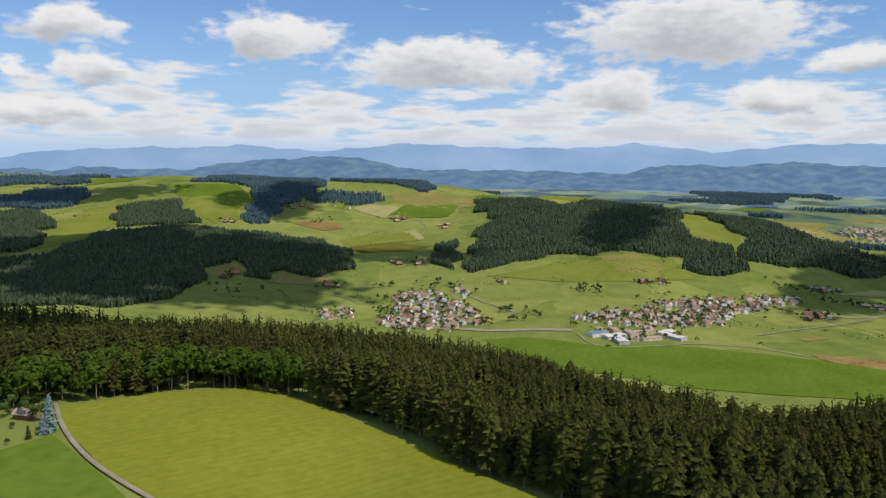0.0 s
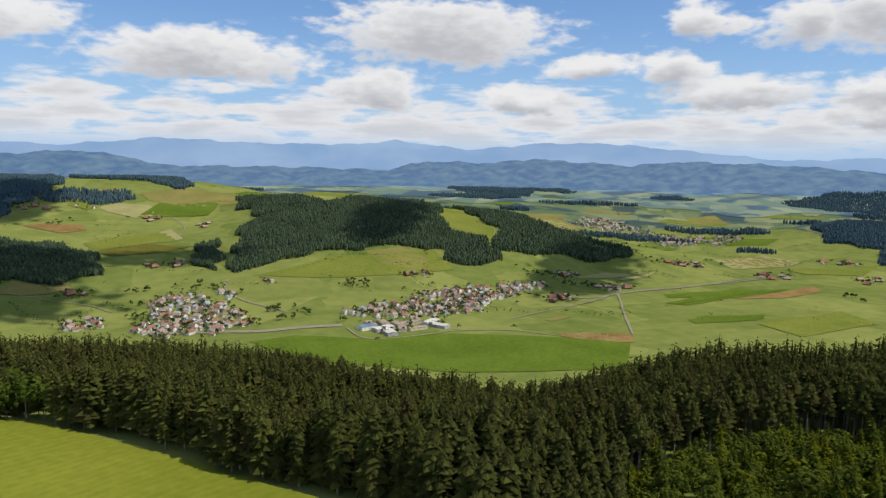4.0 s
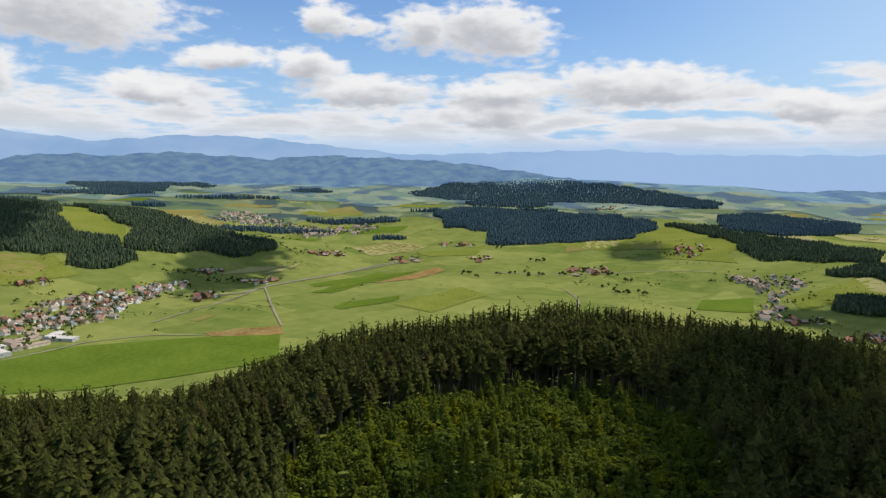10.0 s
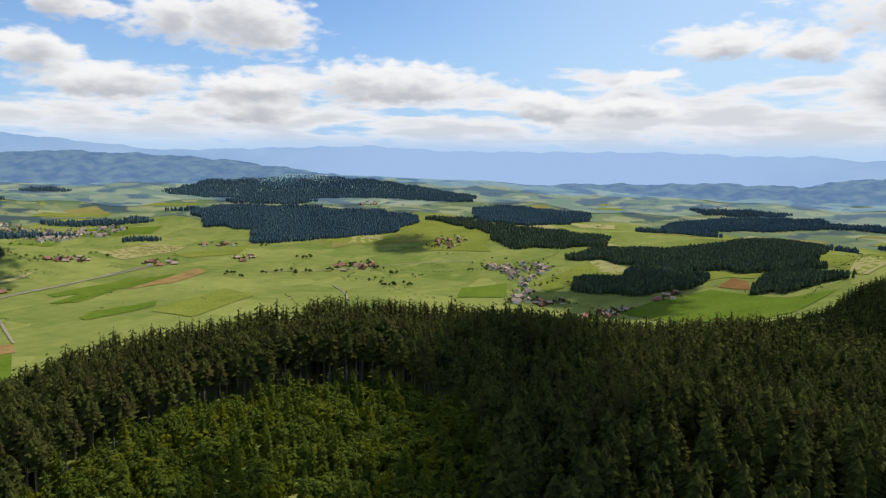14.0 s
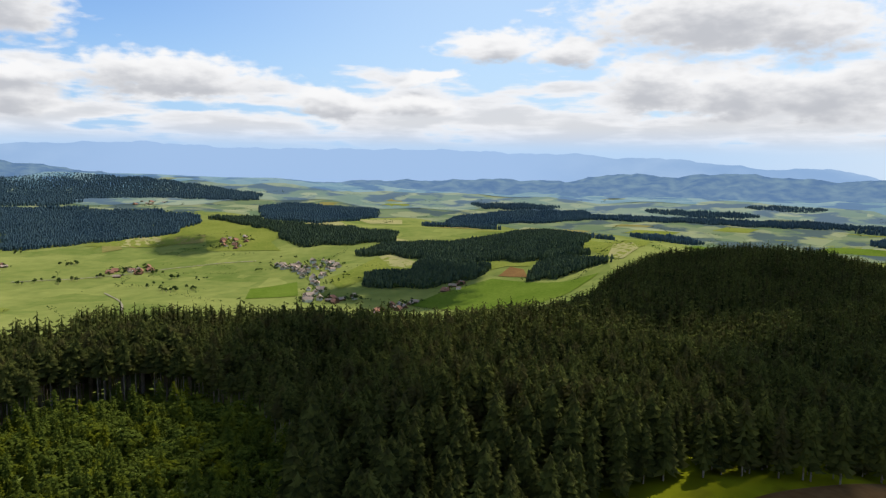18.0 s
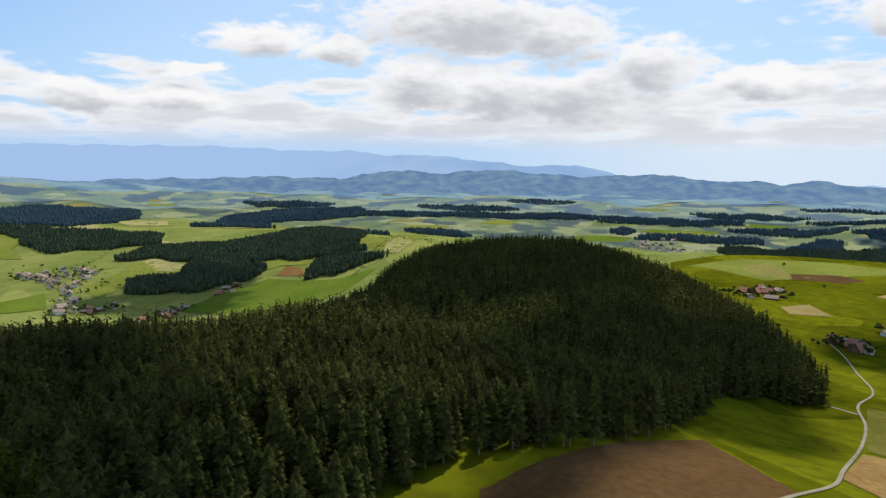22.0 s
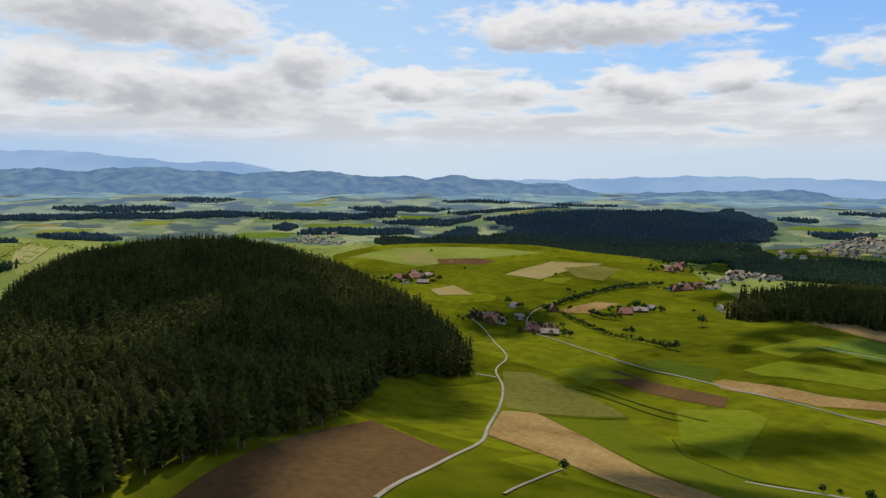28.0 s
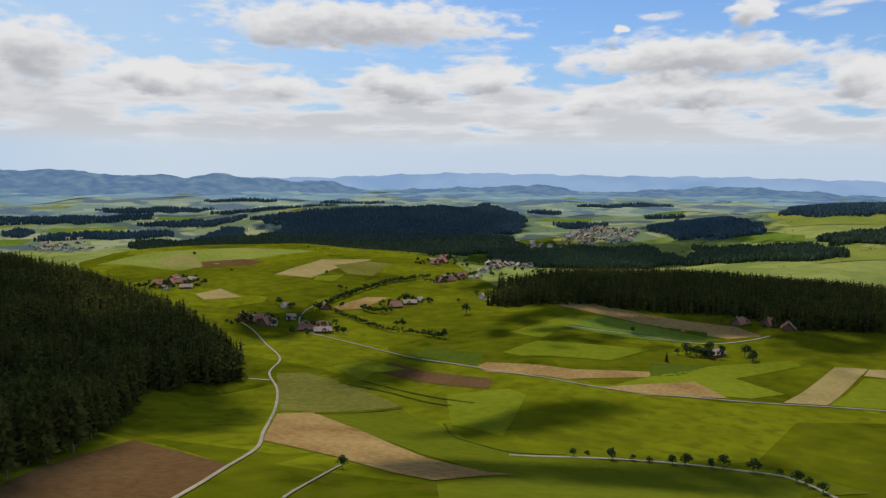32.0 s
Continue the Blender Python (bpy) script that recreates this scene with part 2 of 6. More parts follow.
section(-162, (0, 217), (200, 221), (330, 178), (600, 150), (800, 140), (1000, 142), (1300, 124), (1700, 60), (2200, 20), (2550, 60), (2800, 108), (3100, 70), (3500, 90), (4200, 140), (4950, 150))
section(-172, (0, 217), (200, 221), (330, 178), (600, 150), (1000, 140), (1300, 122), (1600, 80), (1900, 100), (2600, 147), (3000, 190), (3500, 120), (4200, 140), (4950, 150))
section(-185, (0, 217), (200, 221), (330, 180), (600, 152), (1000, 140), (1300, 122), (1600, 80), (1900, 100), (2600, 150), (3000, 215), (3500, 130), (4200, 140), (4950, 150))
section(-225, (0, 217), (350, 200), (700, 180), (1500, 120), (3000, 140), (4950, 150))

BEARINGS = np.concatenate([np.arange(-265.0, -184.0, 3.0), np.arange(-183.0, 40.0, 0.4), np.arange(40.0, 95.5, 3.0)])
RADII = np.concatenate([[0.0], np.geomspace(60, 4950, 239)])


def build_heights():
    keys = sorted(SECTIONS)
    rows = []
    for k in keys:
        r, z = np.array(SECTIONS[k], float).T
        rows.append(np.interp(RADII, r, z))
    rows = np.array([rows[-1]] + rows)
    keys = np.array([keys[-1] - 360.0] + keys)
    fine = np.arange(-265, 95.01, 0.75)
    # smooth blend between neighbouring sections
    grid = np.empty((len(fine), len(RADII)))
    for i, b in enumerate(fine):
        j = min(max(int(np.searchsorted(keys, b)) - 1, 0), len(keys) - 2)
        u = (b - keys[j]) / (keys[j + 1] - keys[j])
        grid[i] = rows[j] * (1 - u) + rows[j + 1] * u
    for _ in range(5):
        grid[1:-1] = 0.25 * grid[:-2] + 0.5 * grid[1:-1] + 0.25 * grid[2:]
        grid[:, 1:-1] = 0.25 * grid[:, :-2] + 0.5 * grid[:, 1:-1] + 0.25 * grid[:, 2:]
    out = np.empty((len(BEARINGS), len(RADII)))
    for j in range(len(RADII)):
        out[:, j] = np.interp(BEARINGS, fine, grid[:, j])
    # low swells of the ground
    b = np.radians(BEARINGS)[:, None]
    x, y = -np.sin(b) * RADII, np.cos(b) * RADII
    swell = np.sin(x / 97 + 1.3) * np.sin(y / 83 + 0.4) + 0.6 * np.sin(x / 51 + y / 71) + 0.4 * np.sin(x / 33 - y / 41 + 2.0)
    out += swell * np.clip((RADII - 150) / 2500, 0, 1) * 2.2
    out[:, 0] = 217
    return out


HEIGHTS = build_heights()


def ground(x, y):
    """Height of the ground at plan points (arrays or numbers)."""
    x, y = np.asarray(x, float), np.asarray(y, float)
    r = np.minimum(np.hypot(x, y), 4949.0)
    b = np.degrees(np.arctan2(-x, y))
    b = np.where(b > 95, b - 360, b)
    i = np.clip(np.searchsorted(BEARINGS, b) - 1, 0, len(BEARINGS) - 2)
    j = np.clip(np.searchsorted(RADII, r) - 1, 0, len(RADII) - 2)
    u = np.clip((b - BEARINGS[i]) / (BEARINGS[i + 1] - BEARINGS[i]), 0, 1)
    v = (r - RADII[j]) / (RADII[j + 1] - RADII[j])
    return (HEIGHTS[i, j] * (1 - u) + HEIGHTS[i + 1, j] * u) * (1 - v) + (HEIGHTS[i, j + 1] * (1 - u) + HEIGHTS[i + 1, j + 1] * u) * v

# ---- plan outlines of the woods ----
WOODS = {}
WOODS['hill'] = [(-203, 299), (-177, 304), (-151, 323), (-131, 338), (-99, 352), (-70, 335), (-39, 305), (-18, 278), (4, 251), (23, 230), (33, 221), (29, 232), (47, 211), (67, 184), (61, 137), (90, 107), (121, 70), (148, 26), (170, -6), (206, -13), (218, -24), (230, -45), (233, -67), (244, -99), (283, -142), (362, -206), (423, -252), (439, -302), (441, -346), (483, -384), (504, -394), (623, -436), (763, -477), (936, -498), (1076, -435), (1145, -285), (1106, -175), (955, -100), (759, -40), (620, 22), (571, 101), (554, 202), (511, 295), (424, 381), (360, 429), (306, 421), (254, 407), (203, 457), (143, 500), (78, 555), (-0, 600), (-111, 630), (-226, 620), (-360, 577), (-495, 495), (-269, 269)]
WOODS['young'] = [(82, 126), (125, 193), (169, 217), (226, 226), (264, 206), (286, 165), (267, 113), (207, 75), (139, 56)]
WOODS['west_slope'] = [(-834, 1276), (-617, 1333), (-531, 1497), (-544, 1570), (-536, 1652), (-519, 1774), (-492, 1756), (-465, 1677), (-415, 1669), (-394, 1763), (-336, 1755), (-234, 1823), (-227, 1909), (-284, 2027), (-371, 2118), (-467, 2099), (-619, 2059), (-719, 2020), (-844, 1977), (-908, 1949), (-922, 1821), (-952, 1718), (-1042, 1604)]
WOODS['west_far'] = [(-1115, 1677), (-1023, 1769), (-1060, 1888), (-1147, 2031), (-1126, 2088), (-1161, 2156), (-1310, 2317), (-1488, 2252)]
WOODS['west_mid'] = [(-1555, 2353), (-1343, 2369), (-1258, 2367), (-1250, 2531), (-1333, 2692), (-1460, 2734), (-1542, 2689), (-1488, 2577), (-1660, 2517)]
WOODS['west_back'] = [(-1777, 2696), (-1597, 2826), (-1388, 2827), (-1427, 2909), (-1671, 3046), (-1908, 2899)]
WOODS['big_hill_east'] = [(822, 2519), (1044, 2436), (1140, 2392), (1019, 2152), (1111, 2082), (1244, 2004), (1288, 1942), (1167, 1873), (1036, 1874), (916, 1875), (819, 1857), (789, 1900), (855, 2053), (832, 2129), (849, 2510)]
WOODS['west_copse'] = [(-1003, 2191), (-1047, 2338), (-1008, 2397), (-998, 2401), (-919, 2431), (-876, 2449), (-867, 2349), (-787, 2294), (-735, 2170), (-814, 2102), (-946, 2119)]
WOODS['west_top'] = [(-980, 2830), (-932, 2961), (-829, 3091), (-645, 3135), (-457, 2946), (-503, 2697), (-555, 2501), (-568, 2283), (-619, 2247), (-659, 2449), (-677, 2610), (-782, 2831)]
WOODS['crest_line'] = [(-456, 3015), (-192, 2938), (-47, 2792), (-35, 2882), (-239, 3648), (-546, 3615)]
WOODS['big_hill'] = [(54, 1797), (90, 2053), (115, 2239), (187, 2339), (109, 2528), (129, 2646), (239, 2621), (406, 2390), (599, 2582), (731, 2547), (822, 2519), (814, 2522), (701, 2110), (742, 2013), (786, 1922), (797, 1857), (767, 1800), (662, 1786), (621, 1811), (629, 1908), (563, 1940), (498, 1956), (426, 1942), (270, 1922), (192, 1900)]
WOODS['hollow'] = [(-26, 1894), (-20, 2038), (29, 2127), (47, 2008), (26, 1844)]
WOODS['plain_wood'] = [(2314, 2264), (2604, 2357), (2549, 1882), (2738, 1590), (2697, 1370), (2582, 1332), (2362, 1367), (2148, 1532), (1991, 1675), (2174, 1817), (2134, 1990)]
WOODS['long_ridge'] = [(2740, 2902), (3212, 3005), (3637, 2654), (3762, 2196), (3790, 1872), (3666, 1518), (3436, 1446), (3413, 1830), (3299, 2082), (2922, 2336), (2811, 2627)]
WOODS['strip_a'] = [(2693, 1328), (2783, 1214), (2593, 944), (2544, 714), (2386, 503), (2258, 492), (2205, 800), (2469, 985), (2623, 1193)]
WOODS['strip_b'] = [(3193, 1336), (3390, 1239), (3405, 827), (3137, 760), (2648, 852), (2737, 1119)]
WOODS['south_wood'] = [(1714, 464), (1672, 363), (1699, 232), (1704, 171), (1760, 153), (1877, 181), (1844, 105), (1816, 32), (1737, -85), (1901, -78), (2497, -130), (2500, -13), (2303, 151), (2144, 293), (2201, 478), (2111, 553), (2045, 581), (2038, 489), (1928, 349), (1837, 337), (1804, 451)]
WOODS['knoll'] = [(1595, 39), (1543, -11), (1596, -73), (1559, -138), (1624, -126), (1733, -38), (1754, 37)]
WOODS['east_wood'] = [(486, -797), (548, -906), (559, -1029), (543, -1214), (361, -1280), (73, -1328), (45, -898), (150, -866), (215, -887), (347, -865), (414, -808)]
WOODS['east_hill'] = [(2497, -2011), (2234, -2293), (1980, -2615), (2078, -3244), (1652, -2921), (1465, -2546), (1620, -2289), (1911, -1960), (2191, -1872), (2283, -2012)]
WOODS['valley_wood'] = [(2143, -1288), (2438, -1436), (2222, -1864), (1864, -2222), (1473, -2451), (1241, -2239), (1331, -1973), (1650, -1770), (1904, -1542)]
WOODS['valley_east'] = [(938, -1590), (869, -1734), (700, -2097), (301, -1925), (227, -1961), (238, -2052), (521, -2263), (706, -2338), (649, -2157), (727, -2224), (851, -2326), (1156, -2217), (1288, -2143), (1309, -2034)]
WOODS['band_a'] = [(3472, 243), (3378, -596), (3245, -1311), (2943, -1839), (3036, -1897), (3433, -1116), (3546, -310), (3551, 248)]
WOODS['north_band'] = [(335, -2280), (158, -2455), (142, -2243), (287, -2138)]
WOODS['town_hill'] = [(961, -2587), (1010, -3118), (699, -2805), (520, -2515), (533, -2423), (798, -2472)]
WOODS['north_hill'] = [(541, -2784), (512, -3421), (212, -3453), (166, -2769), (398, -2674)]
WOODS['far_a'] = [(1363, 3995), (1720, 4631), (2142, 4451), (1977, 3576), (1800, 3733), (1646, 3525), (1378, 3544)]
WOODS['far_d'] = [(3236, 453), (3614, 244), (3698, -193), (3393, -180), (3145, 209), (2678, 355)]
WOODS['far_e'] = [(2930, -1201), (2998, -1312), (2835, -1280), (2787, -1199)]
WOODS['far_f'] = [(2390, -1655), (2482, -1882), (2360, -1871), (2243, -1752)]

# ---- plan outlines of fields and lines of roads ----
FIELDS, ROADS, PLACES = [], [], []
FIELDS.append(('pasture', [(60, 4), (300, 0), (457, -148), (700, -388), (1158, -590), (1568, -799), (1542, -1040), (1316, -1228), (1118, -1333), (964, -1327), (681, -1048), (500, -866), (246, -918), (85, -976), (-70, -998), (-4, -60)]))
FIELDS.append(('mown', [(-168, 307), (-150, 320), (-129, 334), (-97, 347), (-69, 331), (-39, 301), (-18, 275), (4, 248), (23, 228), (33, 219), (19, 181), (-23, 157), (-71, 180), (-91, 217), (-110, 233), (-132, 258), (-152, 281)]))
FIELDS.append(('lush', [(-167, 250), (-153, 274), (-136, 257), (-108, 228), (-94, 212), (-138, 204)]))
FIELDS.append(('soil', [(205, -46), (207, -51), (304, -176), (222, -166), (193, -129), (175, -96), (171, -61), (194, -44)]))
FIELDS.append(('straw', [(263, -218), (331, -285), (325, -310), (257, -280), (178, -236), (145, -230), (136, -238), (144, -194), (167, -197), (203, -207), (255, -212)]))
FIELDS.append(('fallow', [(342, -297), (440, -379), (422, -396), (359, -391), (308, -378), (318, -341), (326, -308)]))
FIELDS.append(('sage', [(316, -306), (304, -372), (259, -351), (197, -296), (162, -303), (145, -312), (69, -355), (77, -338), (139, -287), (136, -241), (148, -230), (191, -245), (262, -286)]))
FIELDS.append(('sage', [(133, -227), (134, -278), (76, -333), (49, -336), (36, -279), (113, -156), (139, -189)]))
FIELDS.append(('soil', [(398, -448), (406, -480), (292, -469), (277, -441), (383, -445)]))
FIELDS.append(('crop', [(415, -515), (417, -553), (349, -549), (330, -503), (392, -503)]))
FIELDS.append(('straw', [(328, -503), (329, -518), (252, -526), (202, -569), (192, -550), (239, -490), (310, -488)]))
FIELDS.append(('bright', [(336, -557), (332, -614), (234, -659), (242, -584), (312, -548)]))
FIELDS.append(('straw', [(210, -482), (162, -560), (126, -518), (171, -485)]))
FIELDS.append(('stubble', [(94, -536), (83, -697), (59, -708), (69, -555)]))
FIELDS.append(('stubble', [(58, -707), (37, -718), (35, -684), (59, -679)]))
FIELDS.append(('bright', [(67, -556), (58, -670), (31, -683), (25, -584)]))
FIELDS.append(('straw', [(487, -850), (454, -878), (299, -836), (201, -835), (164, -799), (189, -764), (279, -782), (399, -812)]))
FIELDS.append(('crop', [(349, -726), (342, -785), (218, -786), (203, -743), (249, -700), (343, -699)]))
FIELDS.append(('crop', [(213, -602), (170, -635), (179, -571), (195, -552)]))
FIELDS.append(('straw', [(662, -667), (686, -761), (663, -784), (629, -687), (644, -660)]))
FIELDS.append(('stubble', [(862, -599), (875, -651), (799, -629), (813, -578)]))
FIELDS.append(('stubble', [(921, -792), (1008, -987), (957, -1078), (942, -1028), (906, -915), (856, -813)]))
FIELDS.append(('bright', [(865, -834), (858, -893), (813, -820), (836, -799)]))
FIELDS.append(('tan', [(1251, -784), (1291, -867), (1185, -832), (1100, -778), (1159, -754)]))
FIELDS.append(('soil', [(1154, -816), (1109, -878), (1053, -885), (1033, -830), (1101, -784)]))
FIELDS.append(('fallow', [(948, -957), (950, -1053), (902, -1065), (821, -925), (859, -902)]))
FIELDS.append(('bright', [(384, -648), (375, -764), (345, -791), (347, -706), (334, -630)]))
FIELDS.append(('lush', [(74, 1294), (157, 1317), (274, 1271), (452, 1267), (628, 1191), (737, 1112), (637, 968), (364, 1020), (136, 1153)]))
FIELDS.append(('straw', [(643, 1223), (777, 1174), (749, 1117), (694, 1133), (648, 1182)]))
FIELDS.append(('straw', [(1244, 1433), (1555, 1504), (1524, 1442), (1365, 1407)]))
FIELDS.append(('hay', [(1101, 1744), (1256, 1783), (1202, 1748), (1111, 1729)]))
FIELDS.append(('lush', [(1034, 1428), (1370, 1568), (1379, 1509), (1070, 1385)]))
FIELDS.append(('lush', [(974, 1258), (1159, 1245), (1111, 1211), (964, 1225)]))
FIELDS.append(('lime', [(1087, 1185), (1369, 1238), (1334, 1108), (1085, 1066)]))
FIELDS.append(('tan', [(1040, 2188), (1475, 2760), (1464, 2589), (1067, 2114)]))
FIELDS.append(('hay', [(1571, 1929), (1818, 1982), (1844, 1828), (1706, 1773), (1548, 1797)]))
FIELDS.append(('tan', [(1617, 1963), (1792, 1998), (1843, 1831), (1683, 1773), (1556, 1813)]))
FIELDS.append(('tan', [(2247, 1420), (2338, 1364), (2249, 1293), (2189, 1359)]))
FIELDS.append(('tan', [(2162, 1451), (2232, 1435), (2151, 1371), (2086, 1399)]))
FIELDS.append(('hay', [(2669, 926), (2832, 865), (2637, 757), (2542, 817)]))
FIELDS.append(('hay', [(2382, 686), (2328, 507), (2265, 442), (2279, 619)]))
FIELDS.append(('straw', [(-491, 2340), (-457, 2383), (-338, 2365), (-320, 2313), (-383, 2278)]))
FIELDS.append(('hay', [(-331, 2588), (-269, 2633), (-166, 2600), (-109, 2484), (-193, 2455), (-281, 2516)]))
FIELDS.append(('lime', [(-311, 2164), (-228, 2233), (-112, 2295), (-66, 2174), (-270, 2082)]))
FIELDS.append(('hay', [(-124, 2294), (-91, 2327), (-53, 2196), (-73, 2173)]))
FIELDS.append(('tan', [(-203, 2777), (-52, 2825), (100, 2750), (134, 2566), (-47, 2592), (-174, 2670)]))
FIELDS.append(('lime', [(-407, 2687), (-288, 2757), (-256, 2650), (-346, 2548), (-411, 2579)]))
FIELDS.append(('tan', [(-538, 1651), (-505, 1763), (-481, 1702), (-493, 1631), (-522, 1620)]))
FIELDS.append(('tan', [(-409, 1654), (-392, 1754), (-310, 1765), (-289, 1723), (-348, 1674)]))
FIELDS.append(('stubble', [(636, 1201), (701, 1213), (749, 1184), (716, 1130), (668, 1154)]))
FIELDS.append(('tan', [(673, 1336), (718, 1360), (744, 1349), (686, 1319)]))
FIELDS.append(('tan', [(2095, 2777), (2264, 2776), (2193, 2605), (2022, 2595)]))
FIELDS.append(('hay', [(1372, 2887), (1480, 2791), (1467, 2625), (1050, 2130)]))
FIELDS.append(('tan', [(2278, 1429), (2392, 1384), (2272, 1291), (2193, 1375)]))
FIELDS.append(('lime', [(2562, 1277), (2762, 1178), (2473, 924), (2234, 913), (2299, 1122)]))
FIELDS.append(('lime', [(2411, 1441), (2554, 1385), (2360, 1193), (2227, 1286), (2144, 1504)]))
FIELDS.append(('lime', [(520, -2729), (389, -2849), (186, -2836), (166, -2583), (457, -2544)]))
FIELDS.append(('lime', [(375, -2069), (275, -2157), (143, -2261), (123, -2002), (272, -1881)]))
FIELDS.append(('hay', [(241, -2200), (144, -2280), (136, -2177), (210, -2155)]))
FIELDS.append(('hay', [(1190, -2447), (1099, -2496), (1040, -2412), (1120, -2351)]))
FIELDS.append(('lush', [(1005, -2240), (920, -2325), (720, -2189), (809, -2094)]))
FIELDS.append(('hay', [(733, -2174), (677, -2187), (664, -2122), (694, -2110)]))
FIELDS.append(('lime', [(1790, -2772), (1881, -3095), (1786, -3018), (1693, -2739)]))
FIELDS.append(('lime', [(1352, -721), (1344, -836), (1250, -975), (1095, -1056), (1092, -932), (1110, -744)]))
# This dark crop patch stands in for cloud-shaded ground on the valley floor.
FIELDS.append(('crop', [(956, -1215), (1512, -2365), (1295, -2515), (1047, -2334), (990, -2165), (1074, -2013), (827, -1274)]))
FIELDS.append(('lime', [(-1021, 1804), (-1112, 1996), (-1156, 2142), (-1122, 2223), (-1183, 2368), (-1119, 2407), (-1046, 2489), (-1060, 2474), (-1045, 2314), (-989, 2206), (-975, 2117), (-955, 1917), (-984, 1857)]))
FIELDS.append(('lime', [(-853, 2515), (-689, 2419), (-636, 2307), (-694, 2202), (-777, 2299), (-848, 2346), (-899, 2512)]))
FIELDS.append(('lush', [(-1024, 2768), (-800, 2818), (-674, 2584), (-691, 2425), (-856, 2523), (-947, 2569)]))
FIELDS.append(('lime', [(799, 2474), (836, 2462), (829, 2122), (857, 2061), (799, 1922), (758, 2006), (704, 2110)]))
FIELDS.append(('tan', [(-538, 1650), (-517, 1768), (-491, 1750), (-471, 1681), (-506, 1631)]))
FIELDS.append(('stubble', [(-403, 1674), (-393, 1759), (-336, 1751), (-305, 1785), (-271, 1734), (-336, 1680)]))
FIELDS.append(('lime', [(110, 1777), (325, 1890), (612, 1900), (611, 1802), (623, 1755), (499, 1708), (298, 1722)]))
FIELDS.append(('tan', [(421, 1918), (530, 1931), (576, 1828), (511, 1754), (440, 1806)]))
FIELDS.append(('fallow', [(-281, 2065), (-156, 2134), (-21, 2099), (-100, 2037), (-226, 2012)]))
FIELDS.append(('lush', [(1549, 311), (1626, 248), (1669, 161), (1686, 129), (1585, 39), (1507, -34), (1496, -104), (1320, -31), (1273, 31), (1450, 197)]))
FIELDS.append(('rust', [(1698, 116), (1777, 92), (1727, 57), (1637, 46)]))
FIELDS.append(('lime', [(1877, 178), (1838, 105), (1803, 31), (1751, 44), (1789, 102), (1765, 145)]))
FIELDS.append(('lime', [(1797, 567), (1860, 526), (1973, 493), (2017, 481), (1900, 342), (1837, 340), (1804, 451), (1669, 500)]))
FIELDS.append(('hay', [(2003, 481), (2024, 456), (1911, 344), (1873, 374), (1899, 425)]))
FIELDS.append(('lime', [(1876, -77), (2347, -123), (2328, -319), (2310, -432), (2321, -373), (1749, -227), (1592, -146), (1716, -117)]))
FIELDS.append(('hay', [(1658, -134), (1831, -162), (1809, -204), (1693, -205), (1583, -158)]))
FIELDS.append(('lush', [(1109, 1536), (1297, 1526), (1477, 1499), (1256, 1443), (1095, 1493)]))
FIELDS.append(('lush', [(975, 1250), (1011, 1276), (1167, 1251), (1130, 1214)]))
FIELDS.append(('hay', [(2177, 1392), (2322, 1461), (2424, 1385), (2252, 1297)]))
FIELDS.append(('tan', [(2266, 1270), (2375, 1309), (2400, 1206), (2305, 1168)]))
FIELDS.append(('hay', [(2626, 916), (2851, 886), (2642, 758), (2558, 793)]))
FIELDS.append(('hay', [(2964, 803), (3082, 636), (2888, 595), (2777, 703)]))
FIELDS.append(('lush', [(1542, 683), (1671, 727), (1760, 637), (1601, 578)]))
FIELDS.append(('hay', [(948, 1717), (1093, 1798), (1222, 1786), (1083, 1753)]))
FIELDS.append(('tan', [(1373, 2768), (1500, 2834), (1502, 2643), (1164, 2131), (1052, 2104)]))
FIELDS.append(('hay', [(1991, 2757), (2025, 2732), (2075, 2693), (2035, 2724)]))
FIELDS.append(('hay', [(2110, 2665), (2134, 2646), (2178, 2610), (2170, 2617)]))
FIELDS.append(('tan', [(2050, 2391), (2122, 2452), (2189, 2423), (2092, 2337)]))
FIELDS.append(('lime', [(1690, 1742), (1874, 1677), (1996, 1676), (1807, 1567), (1682, 1654)]))
FIELDS.append(('lime', [(2100, 1449), (2482, 1576), (2659, 1390), (2659, 1217), (2407, 994), (2140, 827), (2167, 1087), (2355, 1183), (2433, 1390), (2315, 1469)]))
FIELDS.append(('hay', [(2181, -2239), (2205, -2298), (2290, -2174), (2441, -1999), (2343, -2011)]))
FIELDS.append(('lime', [(1816, -2756), (1791, -2772), (1694, -2833), (1670, -2771), (1734, -2687)]))
FIELDS.append(('tan', [(1272, -2460), (1236, -2502), (1083, -2507), (1079, -2358), (1194, -2354)]))
FIELDS.append(('lush', [(1027, -2246), (946, -2283), (822, -2203), (807, -2078), (958, -2140)]))
FIELDS.append(('hay', [(978, -2269), (888, -2280), (806, -2209), (811, -2154)]))
FIELDS.append(('lime', [(821, -2257), (743, -2270), (690, -2163), (745, -2157)]))
FIELDS.append(('hay', [(696, -2132), (697, -2192), (654, -2174), (647, -2103)]))
FIELDS.append(('lush', [(677, -2494), (635, -2525), (494, -2472), (385, -2360), (363, -2233), (542, -2348)]))
FIELDS.append(('lime', [(626, -2930), (652, -3236), (448, -2793), (426, -2667), (540, -2692)]))
FIELDS.append(('lime', [(3174, -1177), (3165, -1241), (3099, -1399), (3090, -1419), (3079, -1364)]))
FIELDS.append(('hay', [(2989, -1622), (2965, -1663), (2905, -1766), (2893, -1786)]))
FIELDS.append(('lime', [(2819, -1359), (2904, -1498), (2797, -1592), (2701, -1512), (2667, -1352)]))
